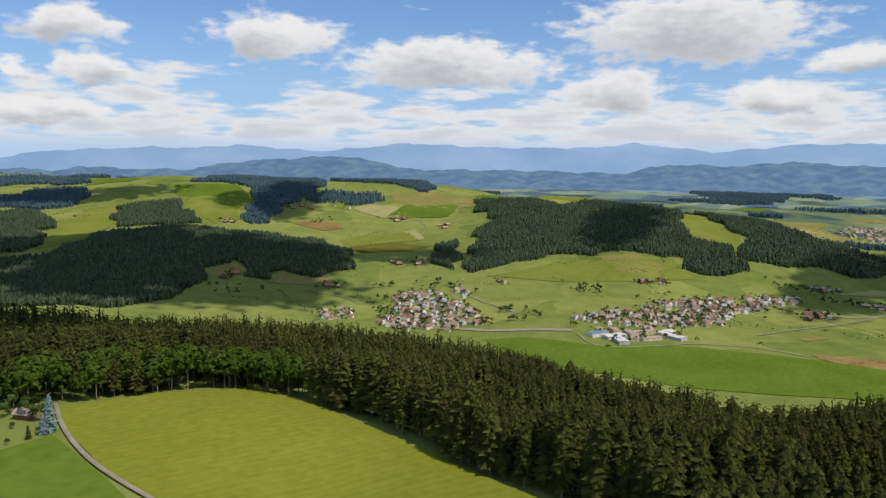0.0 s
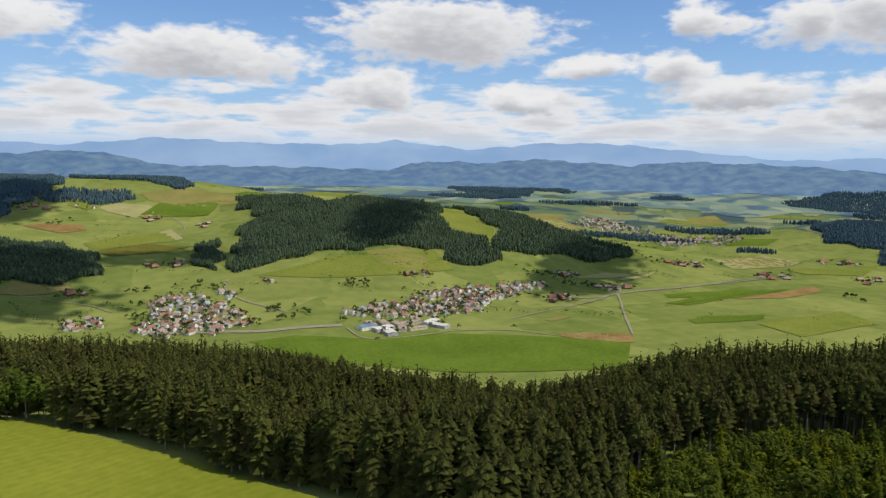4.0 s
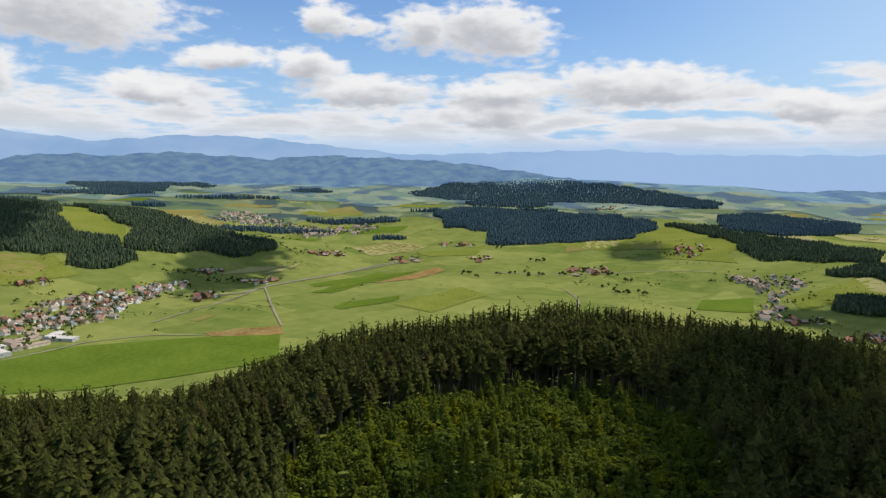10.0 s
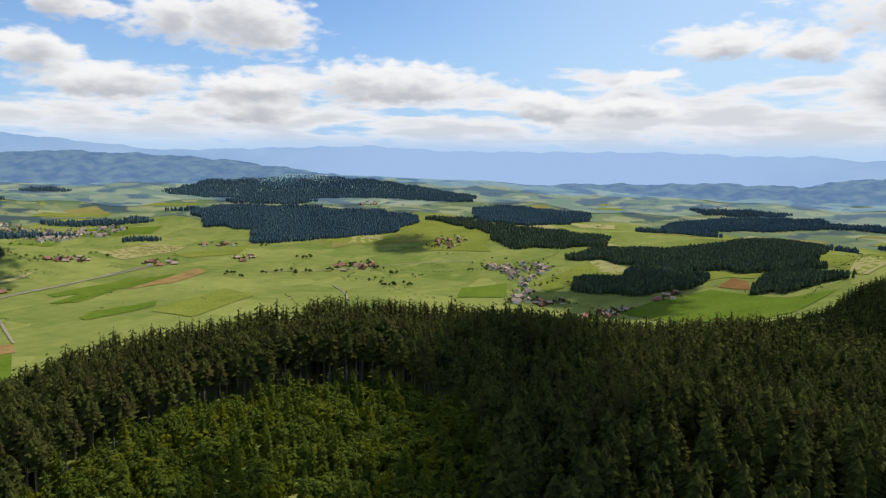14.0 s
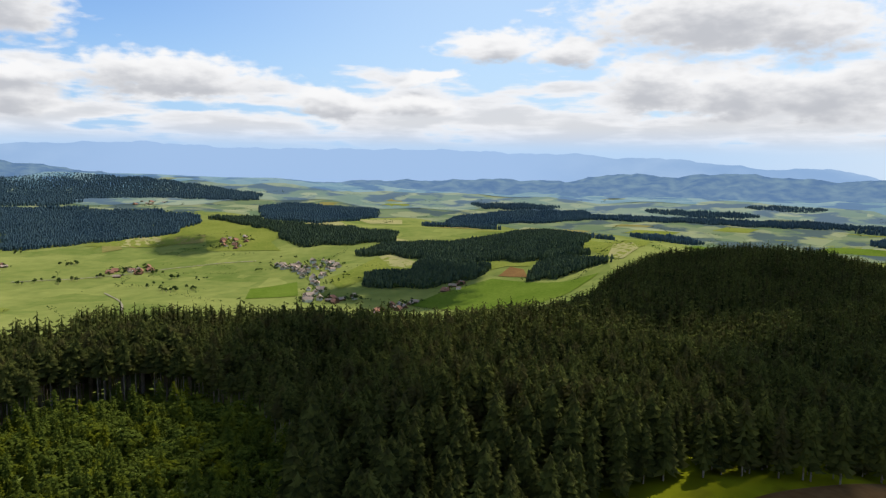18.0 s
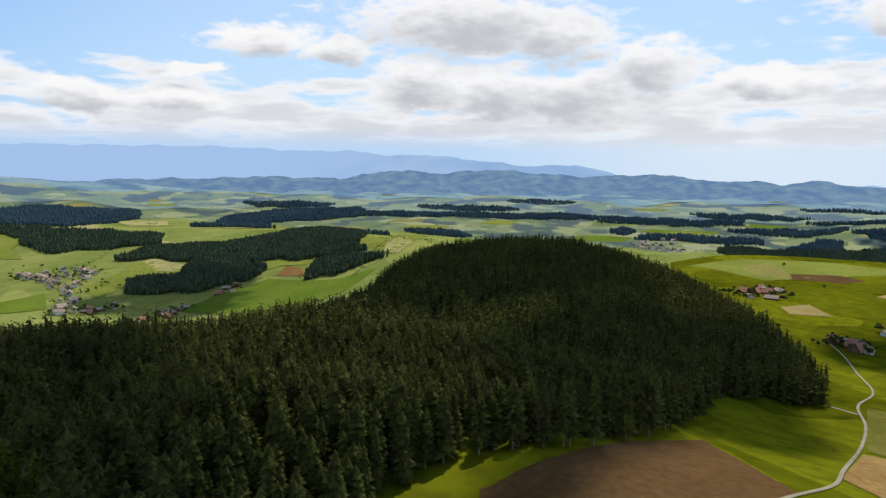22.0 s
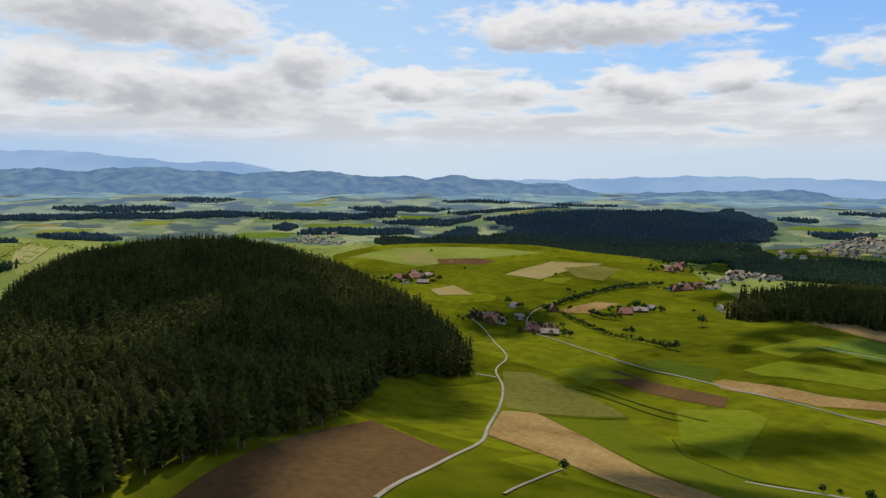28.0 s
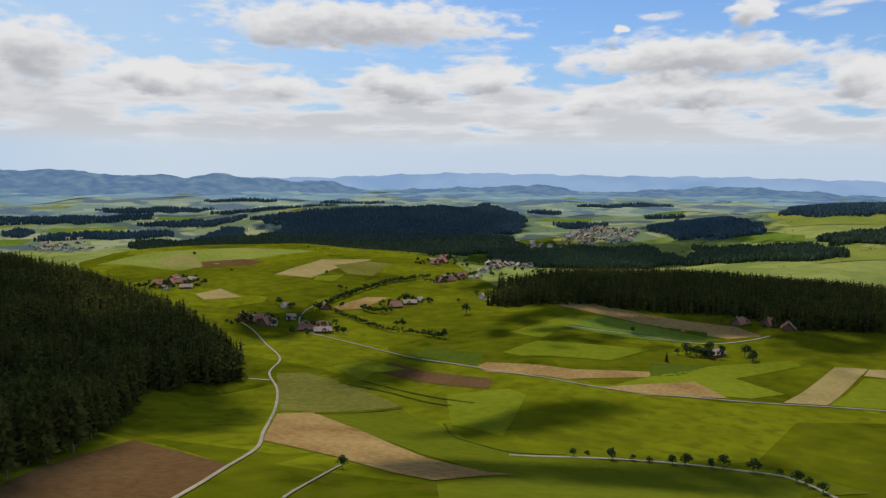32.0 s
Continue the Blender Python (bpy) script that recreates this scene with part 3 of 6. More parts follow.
FIELDS.append(('sage', [(313, -300), (306, -368), (245, -333), (181, -282), (145, -307), (104, -339), (59, -369), (25, -361), (52, -331), (108, -224), (132, -228), (180, -243), (239, -269)]))
FIELDS.append(('bright', [(426, -429), (423, -469), (380, -471), (389, -438), (376, -410)]))
FIELDS.append(('bright', [(206, -479), (195, -552), (169, -630), (119, -700), (106, -683), (141, -597), (99, -570), (114, -531)]))
FIELDS.append(('bright', [(300, -419), (262, -445), (241, -433), (193, -322), (242, -344)]))
FIELDS.append(('lush', [(347, -706), (345, -791), (257, -775), (191, -752), (226, -716), (278, -696)]))
FIELDS.append(('pasture', [(909, -876), (886, -1064), (819, -1015), (786, -858), (821, -816)]))
ROADS.append((1.9, 'gravel', [(-173.5, 314.8), (-156.7, 287.8), (-140.5, 266.1), (-121.7, 244.9), (-105.0, 229.5), (-90.2, 217.0), (-74.4, 201.7)]))
ROADS.append((1.9, 'gravel', [(180.1, -105.6), (191.5, -124.8), (217.6, -162.3), (243.0, -197.7), (273.4, -226.1), (342.3, -292.4), (398.9, -343.7), (448.0, -378.7), (475.4, -413.3), (547.3, -458.3), (633.3, -507.0), (668.2, -523.0)]))
ROADS.append((2.4, 'gravel', [(442.5, -352.0), (424.1, -358.8)]))
ROADS.append((2.2, 'asphalt', [(564.3, -530.6), (511.0, -523.3), (425.9, -511.6), (356.3, -505.6), (261.3, -485.6), (191.9, -485.3), (120.8, -513.3), (34.7, -569.0), (8.6, -580.1)]))
ROADS.append((2.2, 'asphalt', [(564.3, -530.6), (611.6, -562.0), (667.0, -622.8), (710.5, -728.3), (742.1, -822.8), (769.3, -953.9), (767.0, -1015.1)]))
ROADS.append((1.2, 'gravel', [(166.4, -144.9), (178.5, -171.1), (189.0, -193.7)]))
ROADS.append((2.2, 'gravel', [(169.1, -288.0), (147.2, -310.3), (109.3, -338.3), (80.7, -350.9), (57.1, -357.6), (44.1, -349.9), (34.0, -340.3)]))
ROADS.append((2.5, 'gravel', [(349.5, -711.8), (256.8, -720.6), (205.5, -722.9), (168.9, -772.4), (158.0, -803.1)]))
ROADS.append((3.5, 'gravel', [(515.1, -822.7), (538.7, -830.8)]))
ROADS.append((5.0, 'gravel', [(614.5, 1370.9), (758.1, 1439.0), (878.1, 1490.7), (989.9, 1565.8), (1256.4, 1603.1), (1488.6, 1655.5), (1625.5, 1631.3)]))
ROADS.append((5.0, 'gravel', [(993.1, 1565.4), (858.8, 1321.3), (780.8, 1173.1)]))
ROADS.append((16.0, 'gravel', [(-102.7, 1401.3), (25.2, 1381.3), (96.6, 1363.9), (163.8, 1371.8), (253.5, 1368.4)]))
ROADS.append((4.0, 'gravel', [(259.5, 1346.6), (275.7, 1279.0), (409.6, 1273.3), (459.2, 1288.0), (567.3, 1265.2), (635.2, 1204.1)]))
ROADS.append((5.0, 'gravel', [(53.7, 1757.5), (45.7, 1696.7), (73.8, 1610.5), (122.0, 1549.2), (163.0, 1489.0)]))
ROADS.append((3.0, 'gravel', [(-386.9, 1672.0), (-317.9, 1657.1), (-233.9, 1621.7), (-175.5, 1560.2)]))
ROADS.append((4.0, 'gravel', [(-577.7, 2351.0), (-546.1, 2459.1), (-521.8, 2529.5), (-495.0, 2653.5)]))
ROADS.append((3.0, 'gravel', [(-177.2, 2427.0), (-112.9, 2477.9), (-57.8, 2379.7), (-73.2, 2181.3)]))
ROADS.append((8.0, 'asphalt', [(828.7, 1531.7), (882.5, 1522.3), (1026.7, 1584.8), (1229.3, 1605.2), (1396.1, 1627.7), (1604.6, 1642.4)]))
ROADS.append((4.0, 'gravel', [(1546.6, 1036.9), (1465.5, 945.7), (1347.6, 863.3)]))
ROADS.append((5.0, 'gravel', [(1605.5, 1330.7), (1746.1, 1151.2), (1947.1, 975.5), (2000.0, 849.6)]))
ROADS.append((9.0, 'gravel', [(2875.9, -1335.5), (2746.8, -1288.6), (2583.3, -1224.0)]))
ROADS.append((1.6, 'ditch', [(319.3, -304.7), (314.0, -336.9), (305.4, -374.3)]))
ROADS.append((1.4, 'ditch', [(251.5, -348.6), (198.8, -298.2), (172.4, -293.6), (150.5, -311.0)]))
ROADS.append((2.0, 'ditch', [(381.5, -390.4), (343.3, -399.2), (278.0, -395.1)]))
ROADS.append((2.0, 'ditch', [(376.0, -410.1), (320.7, -411.7), (264.7, -403.3)]))
ROADS.append((1.6, 'ditch', [(346.3, -719.2), (287.8, -721.0), (234.3, -724.0)]))
ROADS.append((1.5, 'ditch', [(1009.8, 1393.8), (1238.5, 1460.4), (1393.4, 1502.1)]))
ROADS.append((1.5, 'ditch', [(729.8, 1629.7), (853.0, 1396.1), (865.1, 1331.0)]))
PLACES.append(('village', 14, [(-259, 1472), (-191, 1534), (-185, 1456), (-241, 1429)]))
PLACES.append(('village', 120, [(-119, 1634), (-42, 1671), (24, 1606), (76, 1503), (92, 1418), (21, 1355), (-110, 1360), (-126, 1420), (-98, 1516)]))
PLACES.append(('village', 6, [(24, 1670), (64, 1677), (75, 1619), (43, 1606)]))
PLACES.append(('village', 175, [(259, 1448), (330, 1483), (424, 1526), (532, 1597), (674, 1635), (827, 1655), (815, 1617), (635, 1535), (566, 1434), (473, 1413), (394, 1412), (305, 1422)]))
PLACES.append(('works', 12, [(282, 1361), (399, 1390), (451, 1362), (434, 1308), (279, 1294)]))
PLACES.append(('hamlet', 5, [(-155, 1920), (-49, 1937), (-45, 1893), (-137, 1883)]))
PLACES.append(('hamlet', 4, [(475, 1721), (541, 1736), (536, 1695), (473, 1687)]))
PLACES.append(('hamlet', 2, [(126, 1738), (170, 1742), (167, 1709), (131, 1710)]))
PLACES.append(('hamlet', 2, [(-279, 1702), (-247, 1716), (-242, 1679), (-271, 1674)]))
PLACES.append(('hamlet', 3, [(-179, 2454), (-132, 2470), (-129, 2421), (-177, 2420)]))
PLACES.append(('hamlet', 3, [(-62, 2380), (32, 2371), (31, 2313), (-57, 2338)]))
PLACES.append(('hamlet', 4, [(-534, 2541), (-460, 2571), (-442, 2526), (-518, 2509)]))
PLACES.append(('hamlet', 2, [(-387, 2581), (-338, 2611), (-332, 2567), (-378, 2545)]))
PLACES.append(('hamlet', 3, [(-329, 2775), (-254, 2812), (-250, 2765), (-321, 2743)]))
PLACES.append(('hamlet', 3, [(-712, 2251), (-670, 2289), (-650, 2231), (-687, 2196)]))
PLACES.append(('hamlet', 2, [(-514, 1634), (-485, 1667), (-475, 1635), (-504, 1615)]))
PLACES.append(('hamlet', 8, [(782, 1536), (842, 1557), (830, 1511), (778, 1502)]))
PLACES.append(('hamlet', 5, [(913, 1746), (1041, 1801), (1050, 1766), (908, 1710)]))
PLACES.append(('town', 150, [(1533, 2840), (1750, 2823), (1727, 2604), (1769, 2416), (2010, 2336), (1935, 2213), (1726, 2208), (1578, 2227), (1608, 2466), (1502, 2688)]))
PLACES.append(('hamlet', 10, [(1353, 1878), (1456, 1861), (1441, 1798), (1324, 1806)]))
PLACES.append(('hamlet', 8, [(1560, 1726), (1635, 1646), (1587, 1597), (1505, 1652)]))
PLACES.append(('hamlet', 6, [(1879, 1819), (1989, 1754), (1936, 1693), (1831, 1759)]))
PLACES.append(('hamlet', 5, [(1746, 1538), (1813, 1523), (1747, 1456), (1689, 1475)]))
PLACES.append(('hamlet', 5, [(1784, 1189), (1869, 1168), (1786, 1097), (1724, 1130)]))
PLACES.append(('hamlet', 14, [(2340, 1124), (2441, 1095), (2285, 969), (2177, 972), (2184, 1029)]))
PLACES.append(('hamlet', 8, [(982, 1670), (1095, 1680), (1043, 1599), (970, 1620)]))
PLACES.append(('town', 50, [(1948, 774), (2011, 643), (1927, 560), (1810, 584), (1686, 557), (1572, 498), (1519, 540), (1715, 589), (1857, 671)]))
PLACES.append(('hamlet', 6, [(1574, 492), (1623, 442), (1558, 423), (1530, 485)]))
PLACES.append(('hamlet', 10, [(1437, 407), (1597, 293), (1548, 266), (1396, 372)]))
PLACES.append(('hamlet', 5, [(1663, 252), (1698, 205), (1636, 180), (1628, 229)]))
PLACES.append(('hamlet', 8, [(1830, 1166), (1924, 1142), (1810, 1064), (1758, 1110)]))
PLACES.append(('hamlet', 6, [(3185, 1963), (3351, 1855), (3228, 1786), (3089, 1897)]))
PLACES.append(('town', 24, [(2565, -1109), (2742, -1425), (2391, -1261), (2388, -1140)]))
PLACES.append(('hamlet', 9, [(1043, -649), (1057, -687), (983, -683), (908, -626), (936, -599)]))
PLACES.append(('hamlet', 5, [(714, -550), (660, -579), (576, -583), (558, -537), (633, -531)]))
PLACES.append(('hamlet', 6, [(887, -1174), (915, -1272), (847, -1188), (850, -1133)]))
PLACES.append(('hamlet', 7, [(731, -976), (734, -1092), (680, -1047), (692, -947)]))
PLACES.append(('town', 34, [(828, -1232), (1100, -2062), (1009, -1928), (712, -1097)]))
PLACES.append(('town', 90, [(1269, -2512), (1280, -2904), (978, -2576), (948, -2394), (1163, -2349)]))
PLACES.append(('town', 30, [(1514, -2249), (1296, -2425), (977, -2136), (1296, -2028)]))
HOMES = []
HOMES.append(('hut', 0, -175, 294, 80))
HOMES.append(('hamlet', 1, 672, -531, 40))
HOMES.append(('hamlet', 0, 577, -543, -50))
HOMES.append(('hamlet', 3, 553, -542, -45))
HOMES.append(('hamlet', 0, 633, -531, 20))
HOMES.append(('hamlet', 2, 703, -622, 10))
HOMES.append(('hamlet', 1, 663, -654, 60))
HOMES.append(('hamlet', 1, 608, -730, -40))
HOMES.append(('hamlet', 3, 608, -760, -40))
HOMES.append(('hamlet', 2, 611, -786, 0))
HOMES.append(('hamlet', 2, 542, -839, 20))
HOMES.append(('hamlet', 0, 169, -864, -30))
HOMES.append(('hamlet', 1, 200, -851, -20))
HOMES.append(('hamlet', 3, 179, -674, -30))
HOMES.append(('hamlet', 0, 860, -1185, 20))
HOMES.append(('hamlet', 2, 712, -962, 0))
HOMES.append(('hamlet', 2, 724, -1052, 30))
HOMES.append(('hamlet', 1, 149, -851, 10))

# ---- plan places of groves, single trees and hedges ----
GROVES, HEDGES = [], []
GROVES.append((-156, 278, 1, 0, 0, 'blue', 16))
GROVES.append((-157, 275, 1, 0, 0, 'blue', 9))
GROVES.append((-160, 270, 1, 0, 0, 'cone', 6))
GROVES.append((-167, 291, 1, 0, 0, 'leaf', 8))
GROVES.append((-173, 281, 1, 0, 0, 'leaf', 3))
GROVES.append((-164, 263, 1, 0, 0, 'leaf', 3))
GROVES.append((493, -729, 1, 0, 0, 'leaf', 15))
GROVES.append((516, -632, 1, 0, 0, 'leaf', 11))
GROVES.append((432, -599, 1, 0, 0, 'leaf', 12))
GROVES.append((444, -602, 1, 0, 0, 'leaf', 9))
GROVES.append((185, -191, 1, 0, 0, 'leaf', 6))
GROVES.append((1229, -856, 1, 0, 0, 'leaf', 10))
GROVES.append((528, -635, 1, 0, 0, 'leaf', 7))
GROVES.append((622, -771, 1, 0, 0, 'leaf', 14))
GROVES.append((612, -773, 1, 0, 0, 'leaf', 10))
GROVES.append((719, -499, 1, 0, 0, 'leaf', 7))
GROVES.append((553, -797, 1, 0, 0, 'leaf', 7))
GROVES.append((876, -868, 1, 0, 0, 'leaf', 8))
GROVES.append((1142, -1077, 1, 0, 0, 'leaf', 6))
GROVES.append((1003, -770, 1, 0, 0, 'leaf', 6))
GROVES.append((280, -730, 1, 0, 0, 'leaf', 7))
GROVES.append((205, -620, 1, 0, 0, 'cone', 10))
GROVES.append((624, -769, 1, 0, 0, 'cone', 15))
GROVES.append((147, -313, 1, 0, 0, 'leaf', 5))
GROVES.append((142, -318, 1, 0, 0, 'leaf', 4))
GROVES.append((131, -323, 1, 0, 0, 'leaf', 7))
GROVES.append((123, -329, 1, 0, 0, 'leaf', 4))
GROVES.append((116, -333, 1, 0, 0, 'leaf', 4))
GROVES.append((106, -337, 1, 0, 0, 'leaf', 6))
GROVES.append((101, -341, 1, 0, 0, 'leaf', 7))
GROVES.append((90, -346, 1, 0, 0, 'leaf', 6))
GROVES.append((85, -349, 1, 0, 0, 'leaf', 8))
GROVES.append((73, -354, 1, 0, 0, 'leaf', 8))
GROVES.append((62, -356, 1, 0, 0, 'leaf', 5))
GROVES.append((54, -353, 1, 0, 0, 'leaf', 7))
GROVES.append((49, -350, 1, 0, 0, 'leaf', 6))
GROVES.append((42, -346, 1, 0, 0, 'leaf', 6))
GROVES.append((180, -673, 20, 36, 14, 'leaf', 11))
GROVES.append((157, -864, 9, 15, 9, 'leaf', 12))
GROVES.append((200, -855, 3, 10, 6, 'leaf', 7))
GROVES.append((642, -526, 6, 22, 13, 'leaf', 8))
GROVES.append((555, -551, 7, 20, 12, 'leaf', 6))
GROVES.append((596, -783, 6, 14, 8, 'leaf', 7))
GROVES.append((621, -733, 5, 12, 7, 'leaf', 8))
GROVES.append((700, -624, 3, 10, 6, 'leaf', 8))
GROVES.append((966, -627, 10, 50, 30, 'leaf', 9))
GROVES.append((750, -793, 5, 22, 13, 'leaf', 8))
GROVES.append((543, -844, 3, 10, 6, 'leaf', 6))
GROVES.append((699, -989, 8, 45, 27, 'leaf', 9))
GROVES.append((790, -1282, 14, 110, 66, 'leaf', 10))
GROVES.append((328, -875, 14, 150, 10, 'leaf', 13))
HEDGES.append((4.5, [(658, -633), (695, -712), (729, -808), (758, -924), (755, -1000)]))
HEDGES.append((3.5, [(641, -647), (566, -618), (508, -600), (473, -606), (438, -600)]))
HEDGES.append((5.0, [(629, -687), (602, -678), (585, -691)]))
GROVES.append((645, -541, 12, 45, 27, 'leaf', 8))
GROVES.append((553, -532, 10, 30, 18, 'leaf', 7))
GROVES.append((943, -622, 14, 45, 27, 'leaf', 9))
GROVES.append((843, -1153, 10, 60, 36, 'leaf', 9))
GROVES.append((752, -1264, 16, 110, 66, 'leaf', 10))
GROVES.append((701, -1080, 10, 50, 30, 'leaf', 9))
GROVES.append((1531, 1364, 4, 20, 12, 'leaf', 12))
GROVES.append((1525, 1312, 3, 15, 9, 'leaf', 12))
GROVES.append((1591, 1301, 3, 12, 7, 'leaf', 12))
GROVES.append((1634, 1254, 6, 45, 27, 'leaf', 12))
GROVES.append((1702, 1189, 6, 40, 24, 'leaf', 12))
GROVES.append((1872, 1368, 8, 30, 18, 'leaf', 12))
GROVES.append((1805, 1090, 13, 50, 30, 'leaf', 12))
GROVES.append((1765, 963, 6, 22, 13, 'leaf', 12))
GROVES.append((1605, 878, 13, 45, 27, 'leaf', 12))
GROVES.append((1649, 975, 5, 50, 30, 'leaf', 12))
GROVES.append((1984, 1606, 4, 18, 11, 'leaf', 12))
GROVES.append((1724, 1506, 5, 25, 15, 'leaf', 12))
GROVES.append((1774, 1145, 6, 30, 18, 'leaf', 12))
GROVES.append((2267, 1023, 9, 50, 30, 'leaf', 12))
GROVES.append((1739, 903, 4, 30, 18, 'leaf', 12))
GROVES.append((1865, 784, 2, 4, 2, 'cone', 18))
GROVES.append((332, 1654, 12, 38, 23, 'leaf', 12))
GROVES.append((520, 1624, 1, 0, 0, 'leaf', 12))
GROVES.append((442, 1587, 2, 10, 6, 'leaf', 12))
GROVES.append((801, 1769, 1, 0, 0, 'leaf', 12))
GROVES.append((690, 1509, 2, 8, 5, 'leaf', 12))
GROVES.append((573, 1267, 1, 0, 0, 'leaf', 12))
GROVES.append((470, 1298, 1, 0, 0, 'leaf', 12))
GROVES.append((294, 1237, 1, 0, 0, 'leaf', 12))
GROVES.append((881, 1716, 8, 30, 18, 'leaf', 12))
GROVES.append((912, 1649, 11, 35, 21, 'leaf', 12))
GROVES.append((755, 1552, 3, 14, 8, 'leaf', 12))
GROVES.append((455, 1333, 4, 16, 10, 'leaf', 12))
GROVES.append((259, 1393, 3, 12, 7, 'leaf', 12))
GROVES.append((439, 1417, 7, 45, 27, 'leaf', 12))
GROVES.append((1294, 1919, 8, 40, 24, 'leaf', 12))
GROVES.append((1534, 1869, 5, 30, 18, 'leaf', 12))
GROVES.append((1352, 2038, 6, 40, 24, 'leaf', 12))
GROVES.append((1309, 1846, 6, 30, 18, 'leaf', 12))
GROVES.append((982, 1641, 6, 40, 24, 'leaf', 12))
GROVES.append((481, 1694, 4, 14, 8, 'leaf', 12))
GROVES.append((-132, 1602, 5, 14, 8, 'leaf', 12))
GROVES.append((-123, 1520, 12, 22, 13, 'leaf', 12))
GROVES.append((-113, 1701, 5, 12, 7, 'leaf', 12))
GROVES.append((-150, 1692, 6, 22, 13, 'leaf', 12))
GROVES.append((-6, 1702, 5, 20, 12, 'leaf', 12))
GROVES.append((29, 1705, 7, 18, 11, 'leaf', 12))
GROVES.append((137, 1509, 5, 14, 8, 'leaf', 12))
GROVES.append((164, 1517, 7, 25, 15, 'leaf', 12))
GROVES.append((196, 1470, 7, 16, 10, 'leaf', 12))
GROVES.append((152, 1444, 6, 22, 13, 'leaf', 12))
GROVES.append((84, 1427, 5, 22, 13, 'leaf', 12))
GROVES.append((330, 1666, 13, 36, 22, 'leaf', 12))
GROVES.append((-34, 1742, 5, 30, 18, 'leaf', 12))
GROVES.append((-255, 1677, 6, 40, 24, 'leaf', 12))
GROVES.append((-42, 1458, 6, 30, 18, 'leaf', 12))
GROVES.append((22, 1418, 6, 30, 18, 'leaf', 12))
GROVES.append((-448, 1561, 14, 60, 36, 'leaf', 12))
GROVES.append((-496, 1638, 5, 25, 15, 'leaf', 12))
GROVES.append((-123, 1890, 8, 60, 36, 'leaf', 12))
GROVES.append((-3, 1939, 5, 25, 15, 'leaf', 12))
GROVES.append((-409, 2388, 9, 45, 27, 'leaf', 12))
GROVES.append((-223, 2452, 2, 6, 4, 'leaf', 12))
GROVES.append((821, 1728, 6, 30, 18, 'leaf', 12))
GROVES.append((1928, 714, 8, 60, 36, 'leaf', 11))
GROVES.append((1566, 445, 5, 20, 12, 'cone', 14))
GROVES.append((1813, 562, 6, 40, 24, 'leaf', 10))
GROVES.append((2216, 1068, 6, 40, 24, 'leaf', 10))
GROVES.append((3111, 2420, 6, 90, 54, 'leaf', 12))
GROVES.append((1766, 528, 8, 60, 36, 'leaf', 12))
GROVES.append((2005, 773, 6, 60, 36, 'leaf', 10))
GROVES.append((1709, 316, 9, 70, 42, 'cone', 16))

# ---- tools for building ----
RNG = np.random.default_rng(7)


